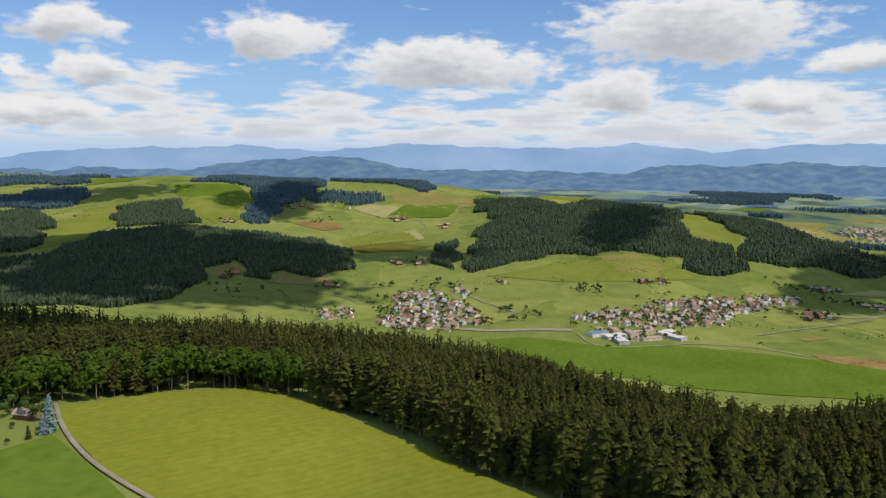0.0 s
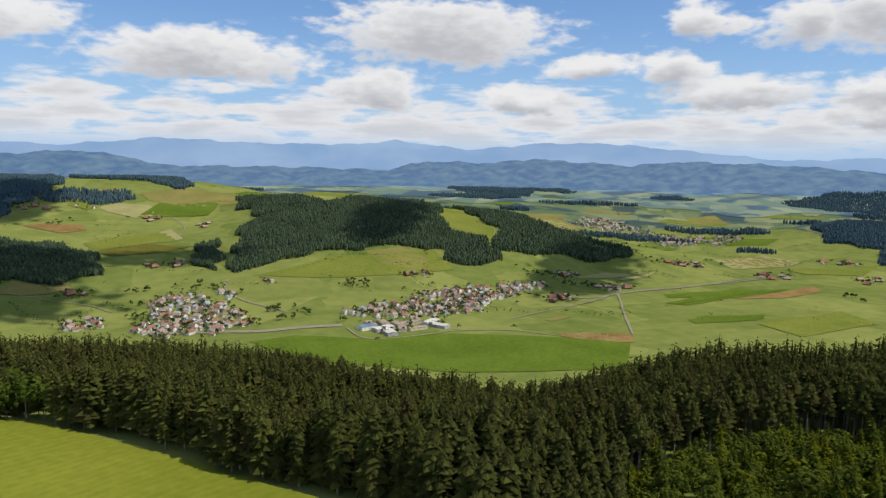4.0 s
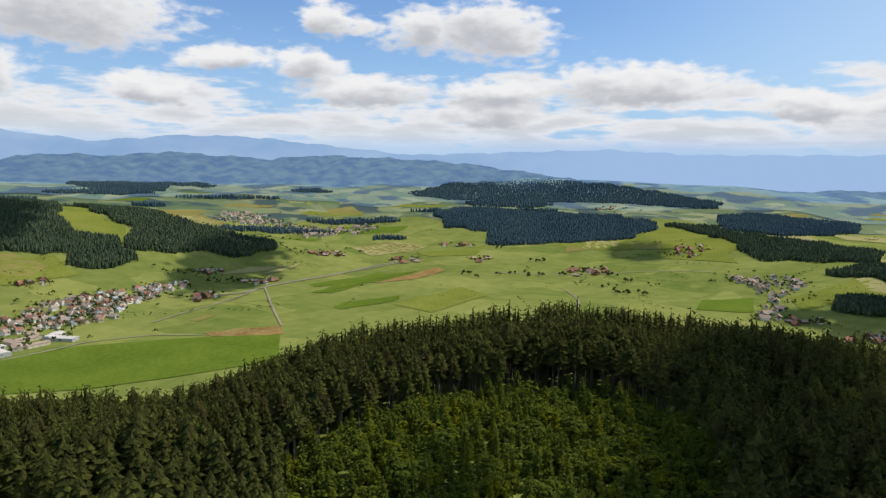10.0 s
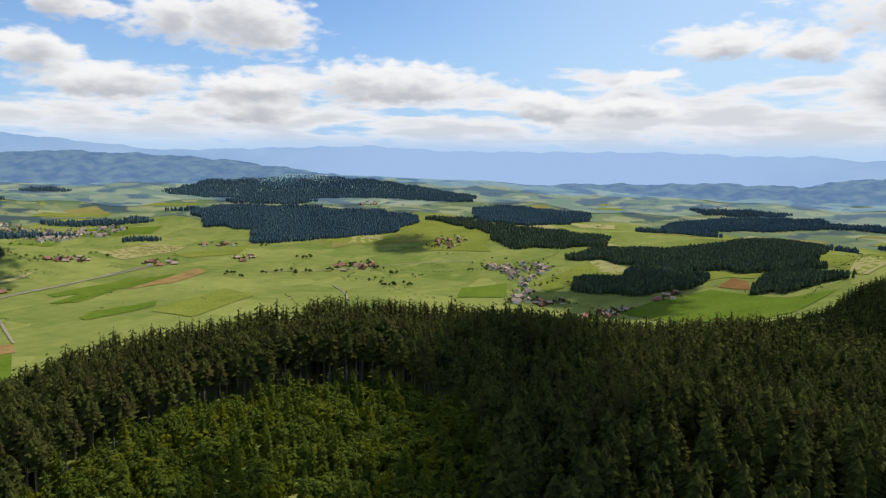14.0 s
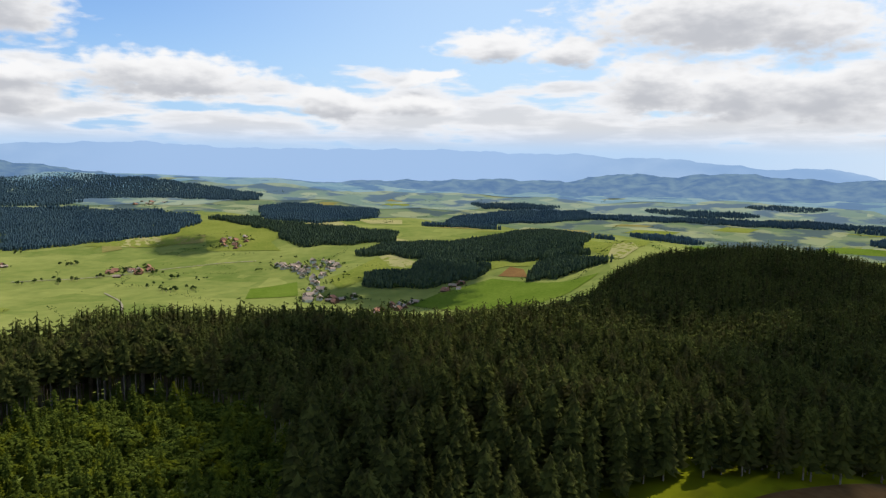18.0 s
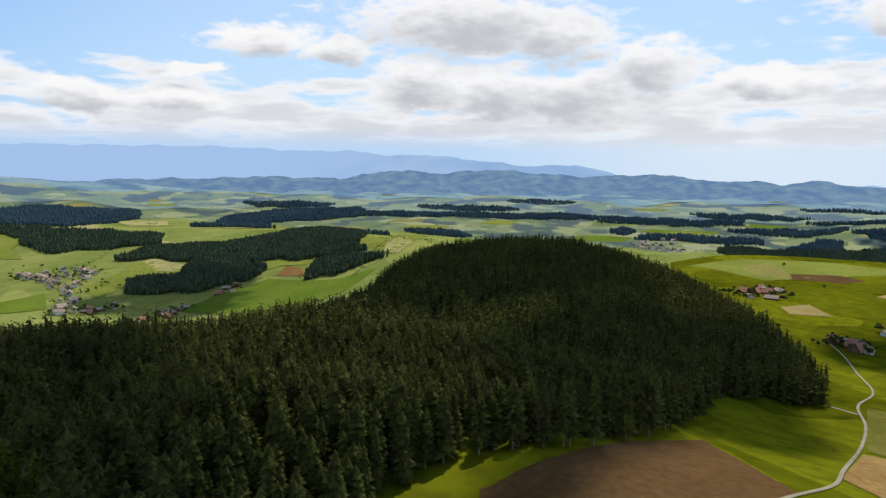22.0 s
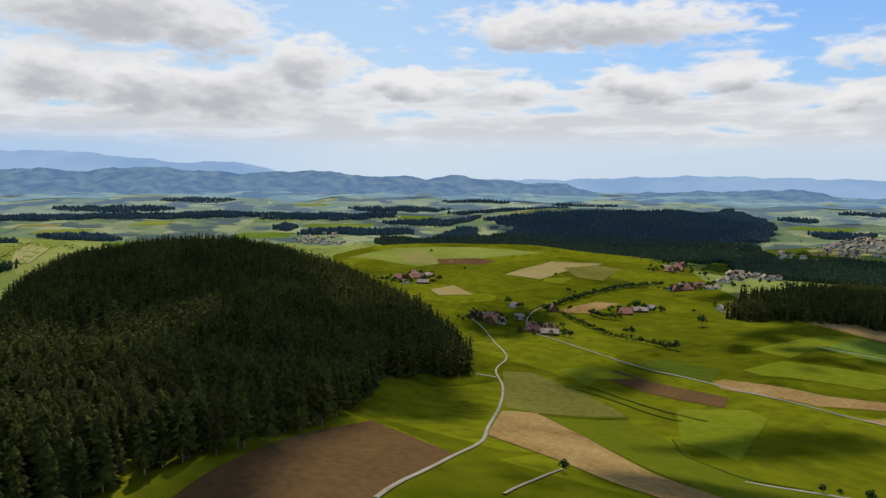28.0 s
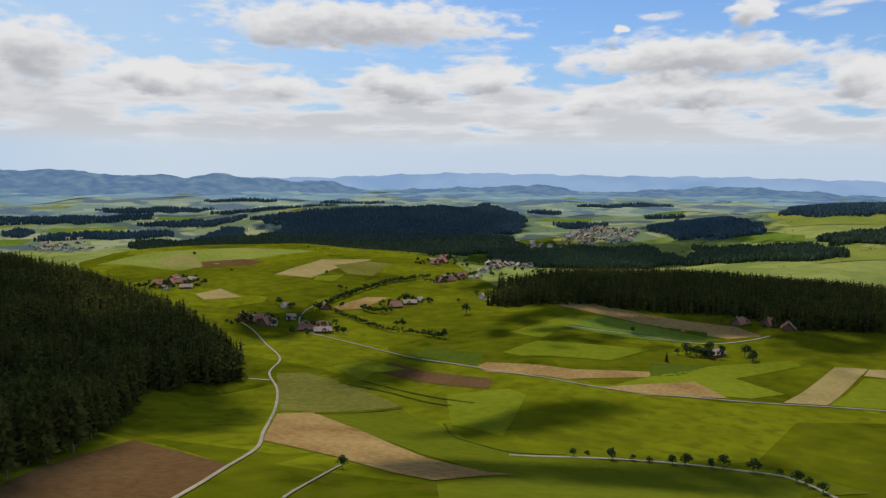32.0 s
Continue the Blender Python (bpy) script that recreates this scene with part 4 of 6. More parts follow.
def mat(name, low, high, scale=0.2, rough=0.9, fine=3.0, island=0.0, detail=4, bump=0.0, leaf=0.0, parcels=0.0, rows=0.0, third=None):
    """Two-scale noise between two colours; island: how far each separate piece varies in brightness."""
    m = bpy.data.materials.new(name)
    m.use_nodes = True
    n, l = m.node_tree.nodes, m.node_tree.links
    b = n["Principled BSDF"]
    b.inputs["Roughness"].default_value = rough
    b.inputs["Specular IOR Level"].default_value = 0.0 if rough > 0.65 else 0.3
    co = n.new("ShaderNodeTexCoord")
    t1, t2 = n.new("ShaderNodeTexNoise"), n.new("ShaderNodeTexNoise")
    t1.inputs["Scale"].default_value, t2.inputs["Scale"].default_value = scale, fine
    t1.inputs["Detail"].default_value = t2.inputs["Detail"].default_value = detail
    for t in (t1, t2):
        l.new(co.outputs["Object"], t.inputs["Vector"])
    add = n.new("ShaderNodeMath")
    add.operation = "ADD"
    l.new(t1.outputs["Fac"], add.inputs[0])
    l.new(t2.outputs["Fac"], add.inputs[1])
    last = add.outputs[0]
    if island:
        geo, isl = n.new("ShaderNodeNewGeometry"), n.new("ShaderNodeMath")
        isl.operation = "MULTIPLY_ADD"
        isl.inputs[1].default_value = island
        l.new(geo.outputs["Random Per Island"], isl.inputs[0])
        l.new(last, isl.inputs[2])
        last = isl.outputs[0]
    if parcels:  # plots of their own shade
        cell, pick, tone = n.new("ShaderNodeTexVoronoi"), n.new("ShaderNodeSeparateColor"), n.new("ShaderNodeMath")
        cell.inputs["Scale"].default_value = parcels
        cell.distance = "CHEBYCHEV"
        l.new(co.outputs["Object"], cell.inputs["Vector"])
        l.new(cell.outputs["Color"], pick.inputs[0])
        tone.operation = "MULTIPLY_ADD"
        tone.inputs[1].default_value = 0.55
        l.new(pick.outputs[0], tone.inputs[0])
        l.new(last, tone.inputs[2])
        last, island = tone.outputs[0], island + 0.5
    if rows:  # lines left by mowing, sowing or ploughing
        turned, wave, line = n.new("ShaderNodeMapping"), n.new("ShaderNodeTexWave"), n.new("ShaderNodeMath")
        turned.inputs["Rotation"].default_value = (0, 0, (len(name) * 0.7) % 3)
        wave.inputs["Scale"].default_value, wave.inputs["Distortion"].default_value = rows, 2.5
        wave.inputs["Detail"].default_value, wave.inputs["Detail Scale"].default_value = 3, 0.4
        l.new(co.outputs["Object"], turned.inputs["Vector"])
        l.new(turned.outputs[0], wave.inputs["Vector"])
        line.operation = "MULTIPLY_ADD"
        line.inputs[1].default_value = 0.15
        l.new(wave.outputs["Fac"], line.inputs[0])
        l.new(last, line.inputs[2])
        last, island = line.outputs[0], island + 0.2
    ramp = n.new("ShaderNodeMapRange")
    ramp.inputs["From Min"].default_value, ramp.inputs["From Max"].default_value = 0.7, 1.3 + island
    l.new(last, ramp.inputs["Value"])
    mix = n.new("ShaderNodeMix")
    mix.data_type = "RGBA"
    mix.inputs["A"].default_value, mix.inputs["B"].default_value = (*low, 1), (*high, 1)
    l.new(ramp.outputs[0], mix.inputs["Factor"])
    shade = mix.outputs["Result"]
    if third:  # some trees, or parts of a plot, lean to another hue
        other, blot, cut = n.new("ShaderNodeMix"), n.new("ShaderNodeTexNoise"), n.new("ShaderNodeMapRange")
        other.data_type, other.blend_type = "RGBA", "MIX"
        blot.inputs["Scale"].default_value, blot.inputs["Detail"].default_value = 0.09, 2
        l.new(co.outputs["Object"], blot.inputs["Vector"])
        cut.inputs["From Min"].default_value, cut.inputs["From Max"].default_value = 0.50, 0.66
        cut.inputs["To Max"].default_value = 0.75
        l.new(blot.outputs["Fac"], cut.inputs["Value"])
        l.new(cut.outputs[0], other.inputs["Factor"])
        l.new(shade, other.inputs["A"])
        other.inputs["B"].default_value = (*third, 1)
        shade = other.outputs["Result"]
    l.new(shade, b.inputs["Base Color"])
    if leaf:  # thin foliage lets part of the light through
        tr, sh = n.new("ShaderNodeBsdfTranslucent"), n.new("ShaderNodeMixShader")
        sh.inputs[0].default_value = leaf
        l.new(shade, tr.inputs["Color"])
        l.new(b.outputs[0], sh.inputs[1])
        l.new(tr.outputs[0], sh.inputs[2])
        l.new(sh.outputs[0], n["Material Output"].inputs["Surface"])
    if bump:
        bp = n.new("ShaderNodeBump")
        bp.inputs["Strength"].default_value, bp.inputs["Distance"].default_value = bump, 0.3
        l.new(t2.outputs["Fac"], bp.inputs["Height"])
        l.new(bp.outputs[0], b.inputs["Normal"])
    return m


def mesh(name, verts, faces, material, smooth=False):
    """A mesh from arrays of vertices and of triangles or quads."""
    me = bpy.data.meshes.new(name)
    verts, faces = np.asarray(verts, np.float32), np.asarray(faces, np.int32)
    k = faces.shape[1]
    me.vertices.add(len(verts))
    me.vertices.foreach_set("co", verts.ravel())
    me.loops.add(faces.size)
    me.loops.foreach_set("vertex_index", faces.ravel())
    me.polygons.add(len(faces))
    me.polygons.foreach_set("loop_start", np.arange(0, faces.size, k, dtype=np.int32))
    me.polygons.foreach_set("use_smooth", np.full(len(faces), smooth))
    me.update(calc_edges=True)
    me.validate()
    me.materials.append(material)
    return me


def inside(x, y, poly):
    """Which plan points lie in a polygon."""
    c = np.zeros(np.shape(x), bool)
    for (x0, y0), (x1, y1) in zip(poly, poly[1:] + poly[:1]):
        if y0 != y1:
            c ^= ((y0 > y) != (y1 > y)) & (x < (x1 - x0) * (y - y0) / (y1 - y0) + x0)
    return c


M_MEADOW = mat("meadow", (0.108, 0.148, 0.030), (0.262, 0.272, 0.074), 0.004, 1.0, 0.03, parcels=0.0075)
M_SPRUCE = mat("spruce_needles", (0.012, 0.019, 0.009), (0.186, 0.198, 0.046), 0.02, 0.8, 0.12, island=0.8, leaf=0.5, third=(0.100, 0.084, 0.032))
M_BROAD = mat("broad_leaves", (0.034, 0.052, 0.010), (0.160, 0.190, 0.026), 0.04, 0.7, 0.3, island=0.6, leaf=0.4, third=(0.16, 0.165, 0.008))
M_EDGE = mat("beech_leaves", (0.030, 0.055, 0.008), (0.135, 0.185, 0.028), 0.04, 0.7, 0.3, island=0.6, leaf=0.4)
# Haze is put into these two colours: slightly blue midway, bluer and paler far off.
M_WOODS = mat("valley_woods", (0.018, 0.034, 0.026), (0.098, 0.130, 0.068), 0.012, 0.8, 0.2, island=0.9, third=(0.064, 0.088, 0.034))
M_HAZEWOODS = mat("distant_woods", (0.034, 0.066, 0.090), (0.088, 0.134, 0.136), 0.006, 0.9, 0.1, island=0.4)
M_BARK = mat("bark", (0.13, 0.10, 0.075), (0.34, 0.28, 0.21), 0.5, 0.95, 4.0)
M_FIELD = {
    # Broad light-dark noise: grass tones, plus patchy cloud shade put into the colour.
    "pasture": mat("pasture", (0.030, 0.040, 0.0016), (0.160, 0.168, 0.007), 0.008, 1.0, 0.05, parcels=0.006, third=(0.082, 0.082, 0.006)),
    "mown": mat("mown_grass", (0.155, 0.178, 0.018), (0.245, 0.255, 0.032), 0.012, 1.0, 0.25, rows=0.07),
    "lush": mat("lush_grass", (0.082, 0.128, 0.014), (0.138, 0.185, 0.026), 0.01, 1.0, 0.15),
    "lime": mat("sunny_grass", (0.135, 0.165, 0.026), (0.22, 0.232, 0.046), 0.01, 1.0, 0.15),
    "bright": mat("rich_grass", (0.095, 0.116, 0.006), (0.170, 0.186, 0.014), 0.01, 1.0, 0.15, rows=0.1),
    "crop": mat("green_crop", (0.045, 0.066, 0.006), (0.085, 0.105, 0.012), 0.01, 1.0, 0.15, rows=0.22),
    "sage": mat("grey_green_crop", (0.075, 0.088, 0.005), (0.122, 0.134, 0.010), 0.01, 1.0, 0.15, rows=0.22),
    "soil": mat("ploughed_soil", (0.078, 0.042, 0.016), (0.135, 0.080, 0.034), 0.02, 1.0, 0.3, rows=0.22),
    "rust": mat("red_brown_soil", (0.15, 0.08, 0.03), (0.25, 0.14, 0.05), 0.02, 1.0, 0.3),
    "straw": mat("straw_field", (0.165, 0.088, 0.030), (0.36, 0.25, 0.095), 0.02, 1.0, 0.3, rows=0.22),
    "stubble": mat("stubble_field", (0.20, 0.150, 0.052), (0.34, 0.26, 0.105), 0.02, 1.0, 0.3, rows=0.22),
    "hay": mat("hay_meadow", (0.25, 0.235, 0.085), (0.38, 0.34, 0.15), 0.02, 1.0, 0.3, rows=0.22),
    "fallow": mat("fallow_meadow", (0.085, 0.082, 0.014), (0.175, 0.158, 0.036), 0.015, 1.0, 0.2, rows=0.12),
    "tan": mat("dry_meadow", (0.17, 0.16, 0.045), (0.28, 0.235, 0.075), 0.01, 1.0, 0.2),
}
FIELD_WORDS = {"bright": "rich yellow-green grass field", "fallow": "olive-brown thin grass field", "pasture": "deep green pasture", "mown": "bright yellow-green mown meadow", "lush": "lush green grass field", "lime": "sunny yellow-green meadow",
               "crop": "dark green crop field", "sage": "grey-green crop field", "soil": "brown ploughed field", "rust": "red-brown bare field",
               "straw": "straw-coloured harvested field", "stubble": "pale stubble field", "hay": "pale hay meadow", "tan": "dry tan meadow"}
M_GRAVEL = mat("pale_gravel", (0.22, 0.19, 0.13), (0.34, 0.295, 0.21), 0.1, 1.0, 1.5)
M_ASPHALT = mat("worn_asphalt", (0.19, 0.17, 0.13), (0.30, 0.27, 0.21), 0.1, 1.0, 1.5)

# ---- the ground ----
gb = np.radians(BEARINGS)[:, None]
gv = np.stack([-np.sin(gb) * RADII, np.cos(gb) * RADII, HEIGHTS], -1).reshape(-1, 3)
nb, nr = len(BEARINGS), len(RADII)
ii, jj = np.meshgrid(np.arange(nb - 1), np.arange(1, nr - 1), indexing="ij")
a = (ii * nr + jj).ravel()
quads = np.stack([a + nr, a + nr + 1, a + 1, a], 1)
fan = [(i * nr + 1, (i + 1) * nr + 1) for i in range(nb - 1)]
centre = np.array([[0, 0, 217.0]])
gv = np.concatenate([gv, centre])
ground_mesh = bpy.data.meshes.new("ground")
ground_mesh.from_pydata(gv.tolist(), [], quads.tolist() + [(p, len(gv) - 1, q) for p, q in fan])
ground_mesh.validate()
ground_mesh.materials.append(M_MEADOW)
for p in ground_mesh.polygons:
    p.use_smooth = True
tagged(new("ground", ground_mesh), "rolling green valley farmland of mown and grazed meadow", "ground", kind="structure")


# ---- trees ----
def broadleaf(clumps, rng):
    """A round-headed tree one metre high: small faceted leaf clumps on a crown with gaps."""
    v, f = [], []
    for _ in range(clumps):
        d = rng.normal(size=3)
        d /= np.linalg.norm(d)
        c = np.array([0, 0, 0.6]) + d * np.array([0.3, 0.3, 0.36]) * rng.uniform(0.6, 1.0)
        s = rng.uniform(0.08, 0.15)
        base = len(v)
        for q in ((1, 0, 0), (-1, 0, 0), (0, 1, 0), (0, -1, 0), (0, 0, 0.8), (0, 0, -0.6)):
            v.append(c + np.array(q) * s * rng.uniform(0.7, 1.3, 3) + rng.normal(0, s * 0.15, 3))
        for a, b, c2 in ((0, 2, 4), (2, 1, 4), (1, 3, 4), (3, 0, 4), (2, 0, 5), (1, 2, 5), (3, 1, 5), (0, 3, 5)):
            f.append((base + a, base + b, base + c2))
    return np.array(v), np.array(f)


def scatter(poly, spacing, rng, avoid=()):
    """Jittered plan points in a polygon."""
    xs, ys = np.array(poly).T
    gx, gy = np.meshgrid(np.arange(xs.min(), xs.max() + spacing, spacing), np.arange(ys.min(), ys.max() + spacing, spacing))
    x = (gx + rng.uniform(-0.45, 0.45, gx.shape) * spacing).ravel()
    y = (gy + rng.uniform(-0.45, 0.45, gy.shape) * spacing).ravel()
    wander = 14.0 if np.hypot(*np.mean(poly, 0)) > 900 else 2.0  # woods have ragged margins
    keep = inside(x + wander * np.sin(y / 23 + 1.7 * np.sin(x / 37)), y + wander * np.sin(x / 27 + 1.3 * np.sin(y / 31)), poly)
    for other in avoid:
        keep &= ~inside(x, y, other)
    return x[keep], y[keep]


def stand(x, y, heights, shapes, rng, girth=1.0):
    """Many trees in one array pair."""
    V, F, at = [], [], 0
    which = rng.integers(0, len(shapes), len(x))
    z = ground(x, y)
    for k, (v, f) in enumerate(shapes):
        sel = np.where(which == k)[0]
        if not len(sel):
            continue
        turn = rng.uniform(0, 6.28, len(sel))
        h = heights[sel]
        g = h * girth * rng.uniform(0.85, 1.2, len(sel))
        c, s = np.cos(turn), np.sin(turn)
        px = (v[None, :, 0] * c[:, None] - v[None, :, 1] * s[:, None]) * g[:, None] + x[sel, None]
        py = (v[None, :, 0] * s[:, None] + v[None, :, 1] * c[:, None]) * g[:, None] + y[sel, None]
        pz = v[None, :, 2] * h[:, None] + z[sel, None] - 0.3
        V.append(np.stack([px, py, pz], -1).reshape(-1, 3))
        F.append((f[None] + (np.arange(len(sel)) * len(v))[:, None, None] + at).reshape(-1, 3))
        at += len(sel) * len(v)
    return np.concatenate(V), np.concatenate(F)



def boughs(count, rng, girth=0.16, bare=0.14, segs=1, heavy=1.0, taper=None):
    """A spruce one metre high, made of drooping boughs round a dark core."""
    v, f = [], []
    core = 5
    taper = taper or rng.uniform(0.42, 0.68)
    v += [(math.cos(6.2832 * i / core) * girth * 0.45, math.sin(6.2832 * i / core) * girth * 0.45, bare) for i in range(core)] + [(0, 0, 0.93)]
    f += [(i, (i + 1) % core, core) for i in range(core)]
    for k in range(count):
        u = (k + rng.uniform(0, 1)) / count
        z = bare + (0.95 - bare) * u ** 0.9
        ang = k * 2.39996 + rng.uniform(-0.35, 0.35)
        length = (girth * (1 - u) ** taper + 0.026) * rng.uniform(0.75, 1.2) * heavy
        wide = length * rng.uniform(0.34, 0.5) + 0.004
        droop = length * rng.uniform(0.15, 0.55)
        c, s = math.cos(ang), math.sin(ang)

        def at(d, side, up):
            return (c * d - s * side, s * d + c * side, z + up)

        base = len(v)
        if segs == 1:
            v += [at(length * 0.1, 0, 0.03), at(length * 0.55, wide * 0.62, -droop * 0.75), at(length, 0, -droop * 0.55), at(length * 0.55, -wide * 0.62, -droop * 0.75)]
            f += [(base, base + 1, base + 2), (base, base + 2, base + 3)]
        else:
            for j in range(segs + 1):
                q = j / segs
                w = wide * math.sin(math.pi * (0.15 + 0.85 * q) ** 0.8) * (1 if j % 2 else 0.62) * rng.uniform(0.8, 1.2)
                drop = -droop * q ** 1.4 + 0.04 * (1 - q)
                v += [at(length * q, w, drop - w * 0.6), at(length * q, 0, drop + 0.006), at(length * q, -w, drop - w * 0.6)]
            for j in range(segs):
                p = base + 3 * j
                f += [(p, p + 3, p + 4), (p, p + 4, p + 1), (p + 1, p + 4, p + 5), (p + 1, p + 5, p + 2)]
    return np.array(v), np.array(f)


def tuft(rng, girth, sides=5):
    """A far-off tree one metre high: a full crown that narrows to an uneven tip."""
    v, f = [], []
    for z, w in ((0.0, 0.8), (rng.uniform(0.5, 0.72), rng.uniform(0.7, 0.92))):
        turn = rng.uniform(0, 1.2)
        for i in range(sides):
            a, q = turn + 6.2832 * i / sides, girth * w * rng.uniform(0.75, 1.25)
            v.append((math.cos(a) * q, math.sin(a) * q, z + rng.uniform(-0.06, 0.06)))
    v.append((rng.normal(0, 0.015), rng.normal(0, 0.015), 1.0))
    for i in range(sides):
        j = (i + 1) % sides
        f += [(i, j, sides + j), (i, sides + j, sides + i), (sides + i, sides + j, 2 * sides)]
    return np.array(v), np.array(f)


def spire(rng, girth, sides=5):
    """A slim far-off treetop one metre high with an uneven skirt."""
    turn = rng.uniform(0, 1.2)
    v = [(math.cos(turn + 6.2832 * i / sides) * girth * rng.uniform(0.7, 1.3), math.sin(turn + 6.2832 * i / sides) * girth * rng.uniform(0.7, 1.3), rng.uniform(0.3, 0.46)) for i in range(sides)]
    v.append((rng.normal(0, 0.02), rng.normal(0, 0.02), 1.0))
    return np.array(v), np.array([(i, (i + 1) % sides, sides) for i in range(sides)])


FAR_SPRUCE = [tuft(RNG, RNG.uniform(0.17, 0.24), 4) for _ in range(8)]
FAR_MIXED = [spire(RNG, RNG.uniform(0.17, 0.24)) for _ in range(4)] + [tuft(RNG, RNG.uniform(0.20, 0.27), 4) for _ in range(8)]
MID_SPRUCE = [boughs(18, RNG, RNG.uniform(0.16, 0.22), 0.08) for _ in range(7)]
NEAR_SPRUCE = [boughs(88, RNG, RNG.uniform(0.135, 0.20), RNG.uniform(0.1, 0.3)) for _ in range(9)]
BARE_SPRUCE = [boughs(80, RNG, RNG.uniform(0.12, 0.17), RNG.uniform(0.46, 0.62)) for _ in range(6)]
YOUNG_SPRUCE = [boughs(70, RNG, RNG.uniform(0.15, 0.22), 0.03) for _ in range(6)]


def leafy(clumps, rng, wide=0.34, low=0.22, big=1.0):
    """A broad-leaved crown one metre high: many small tilted leaf sprays over an uneven dome with gaps."""
    v, f = [], []
    lobes = [(np.array([math.cos(a) * wide * 0.5, math.sin(a) * wide * 0.5, rng.uniform(0.45, 0.75)]), rng.uniform(0.18, 0.27)) for a in rng.uniform(0, 6.28, 6)]
    lobes.append((np.array([0, 0, 0.76]), 0.23))
    for _ in range(clumps):
        c0, rad = lobes[rng.integers(len(lobes))]
        d = rng.normal(size=3)
        d /= np.linalg.norm(d)
        d[2] = d[2] if d[2] > -0.4 else -d[2]
        c = c0 + d * rad * rng.uniform(0.8, 1.05)
        c[2] = max(c[2], low)
        s = rng.uniform(0.05, 0.095) * big
        a, b = np.cross(d, rng.normal(size=3)), None
        a /= np.linalg.norm(a)
        b = np.cross(d, a)
        base = len(v)
        v += [c + a * s, c + b * s * 0.8, c - a * s, c - b * s * 0.8, c + d * s * 0.45]
        f += [(base + i, base + (i + 1) % 4, base + 4) for i in range(4)]
    return np.array(v), np.array(f)


LEAFY = [leafy(120, RNG) for _ in range(5)]
BUSHY = [leafy(11, RNG, 0.42, 0.1, 2.3) for _ in range(4)]


def part(name, me, parent, label=""):
    ob = new(name, me)
    ob.parent = parent
    if label:
        ob["label"] = label
    return ob


def trunk_mesh(name, height, radius, sides=7):
    v, f = [], []
    for k, (u, w) in enumerate(((0, 1.35), (0.06, 1.0), (0.5, 0.7), (1.0, 0.15))):
        for i in range(sides):
            a = 6.2832 * i / sides
            v.append((math.cos(a) * radius * w, math.sin(a) * radius * w, u * height))
    for k in range(3):
        for i in range(sides):
            p, q = k * sides + i, k * sides + (i + 1) % sides
            f.append((p, q, q + sides, p + sides))
    return mesh(name, v, f, M_BARK, True)


def wood(poly, label, shapes, material, avoid=(), spacing=7.5, low=20, high=28):
    x, y = scatter(poly, spacing, RNG, avoid)
    if not len(x):
        return
    v, f = stand(x, y, RNG.uniform(low, high, len(x)), shapes, RNG, 1.15)
    return tagged(new("forest", mesh("forest", v, f, material)), label, "forest", kind="stuff")


# the wood on the hilltop: the spruces of the strip next below the eye stand singly, the rest is one stand
hx, hy = scatter(WOODS["hill"], 6.1, RNG, [WOODS["young"]])
gaps = np.sin(hx / 19 + 2 * np.sin(hy / 31)) * np.sin(hy / 23 + 1.5 * np.sin(hx / 27)) + RNG.normal(0, 0.25, len(hx))
keep = gaps < 0.78
hx, hy = hx[keep], hy[keep]
hr = np.hypot(hx, hy)
hh = np.clip(24.5 + 4.5 * np.sin(hx / 37) * np.sin(hy / 29 + 1) + RNG.normal(0, 3.2, len(hx)), 12, 34)
hb = np.degrees(np.arctan2(-hx, hy))
single = (hr > 178) & (hr < 238) & (hb < 4) & (hb > -122)
single[np.where(single)[0][300:]] = False
near = (hr < 430) & ~single
far = hr >= 430
edge_row = near & inside(hx * 0.85, hy * 0.85, WOODS["young"])  # old trees with bare stems behind the clearing
v, f = stand(hx[edge_row], hy[edge_row], hh[edge_row] + 3, BARE_SPRUCE, RNG)
tagged(new("spruce_forest", mesh("spruce_forest", v, f, M_SPRUCE)), "old spruces with long bare stems behind a clearing", "forest", kind="stuff")
margin = near & (hb > 9) & (hr < 395) & (RNG.uniform(size=len(hx)) < 0.6)  # broad-leaved trees along the mown meadow
v, f = stand(hx[margin], hy[margin], hh[margin] * 0.78, LEAFY, RNG, 1.05)
tagged(new("woodland_edge", mesh("woodland_edge", v, f, M_EDGE)), "fresh green broad-leaved trees along a meadow's edge", "forest", kind="stuff")
rest = near & ~edge_row & ~margin
v, f = stand(hx[rest], hy[rest], hh[rest], NEAR_SPRUCE, RNG)
tagged(new("spruce_forest", mesh("spruce_forest", v, f, M_SPRUCE)), "dense dark spruce forest over the hilltop", "forest", kind="stuff")
v, f = stand(hx[far], hy[far], hh[far], MID_SPRUCE, RNG, 1.12)
tagged(new("spruce_forest", mesh("spruce_forest", v, f, M_SPRUCE)), "dense spruce forest on the falling slope and the next hill", "forest", kind="stuff")
tx = []
for x, y, h in zip(hx[near & (hr < 415)], hy[near & (hr < 415)], hh[near & (hr < 415)]):
    tx.append((x, y, h))
tx = np.array(tx)
post = np.array([(math.cos(a) * w, math.sin(a) * w, z) for z, w in ((0, 0.012), (0.66, 0.006)) for a in (0, 1.57, 3.14, 4.71)])
post_f = np.array([q for i in range(4) for q in ((i, (i + 1) % 4, 4 + (i + 1) % 4), (i, 4 + (i + 1) % 4, 4 + i))])
v, f = stand(tx[:, 0], tx[:, 1], tx[:, 2], [(post, post_f)], RNG)
tagged(new("spruce_trunks", mesh("spruce_trunks", v, f, M_BARK)), "bare grey-brown spruce trunks under the dark crowns", "trunks", kind="stuff")
SPRUCES = []
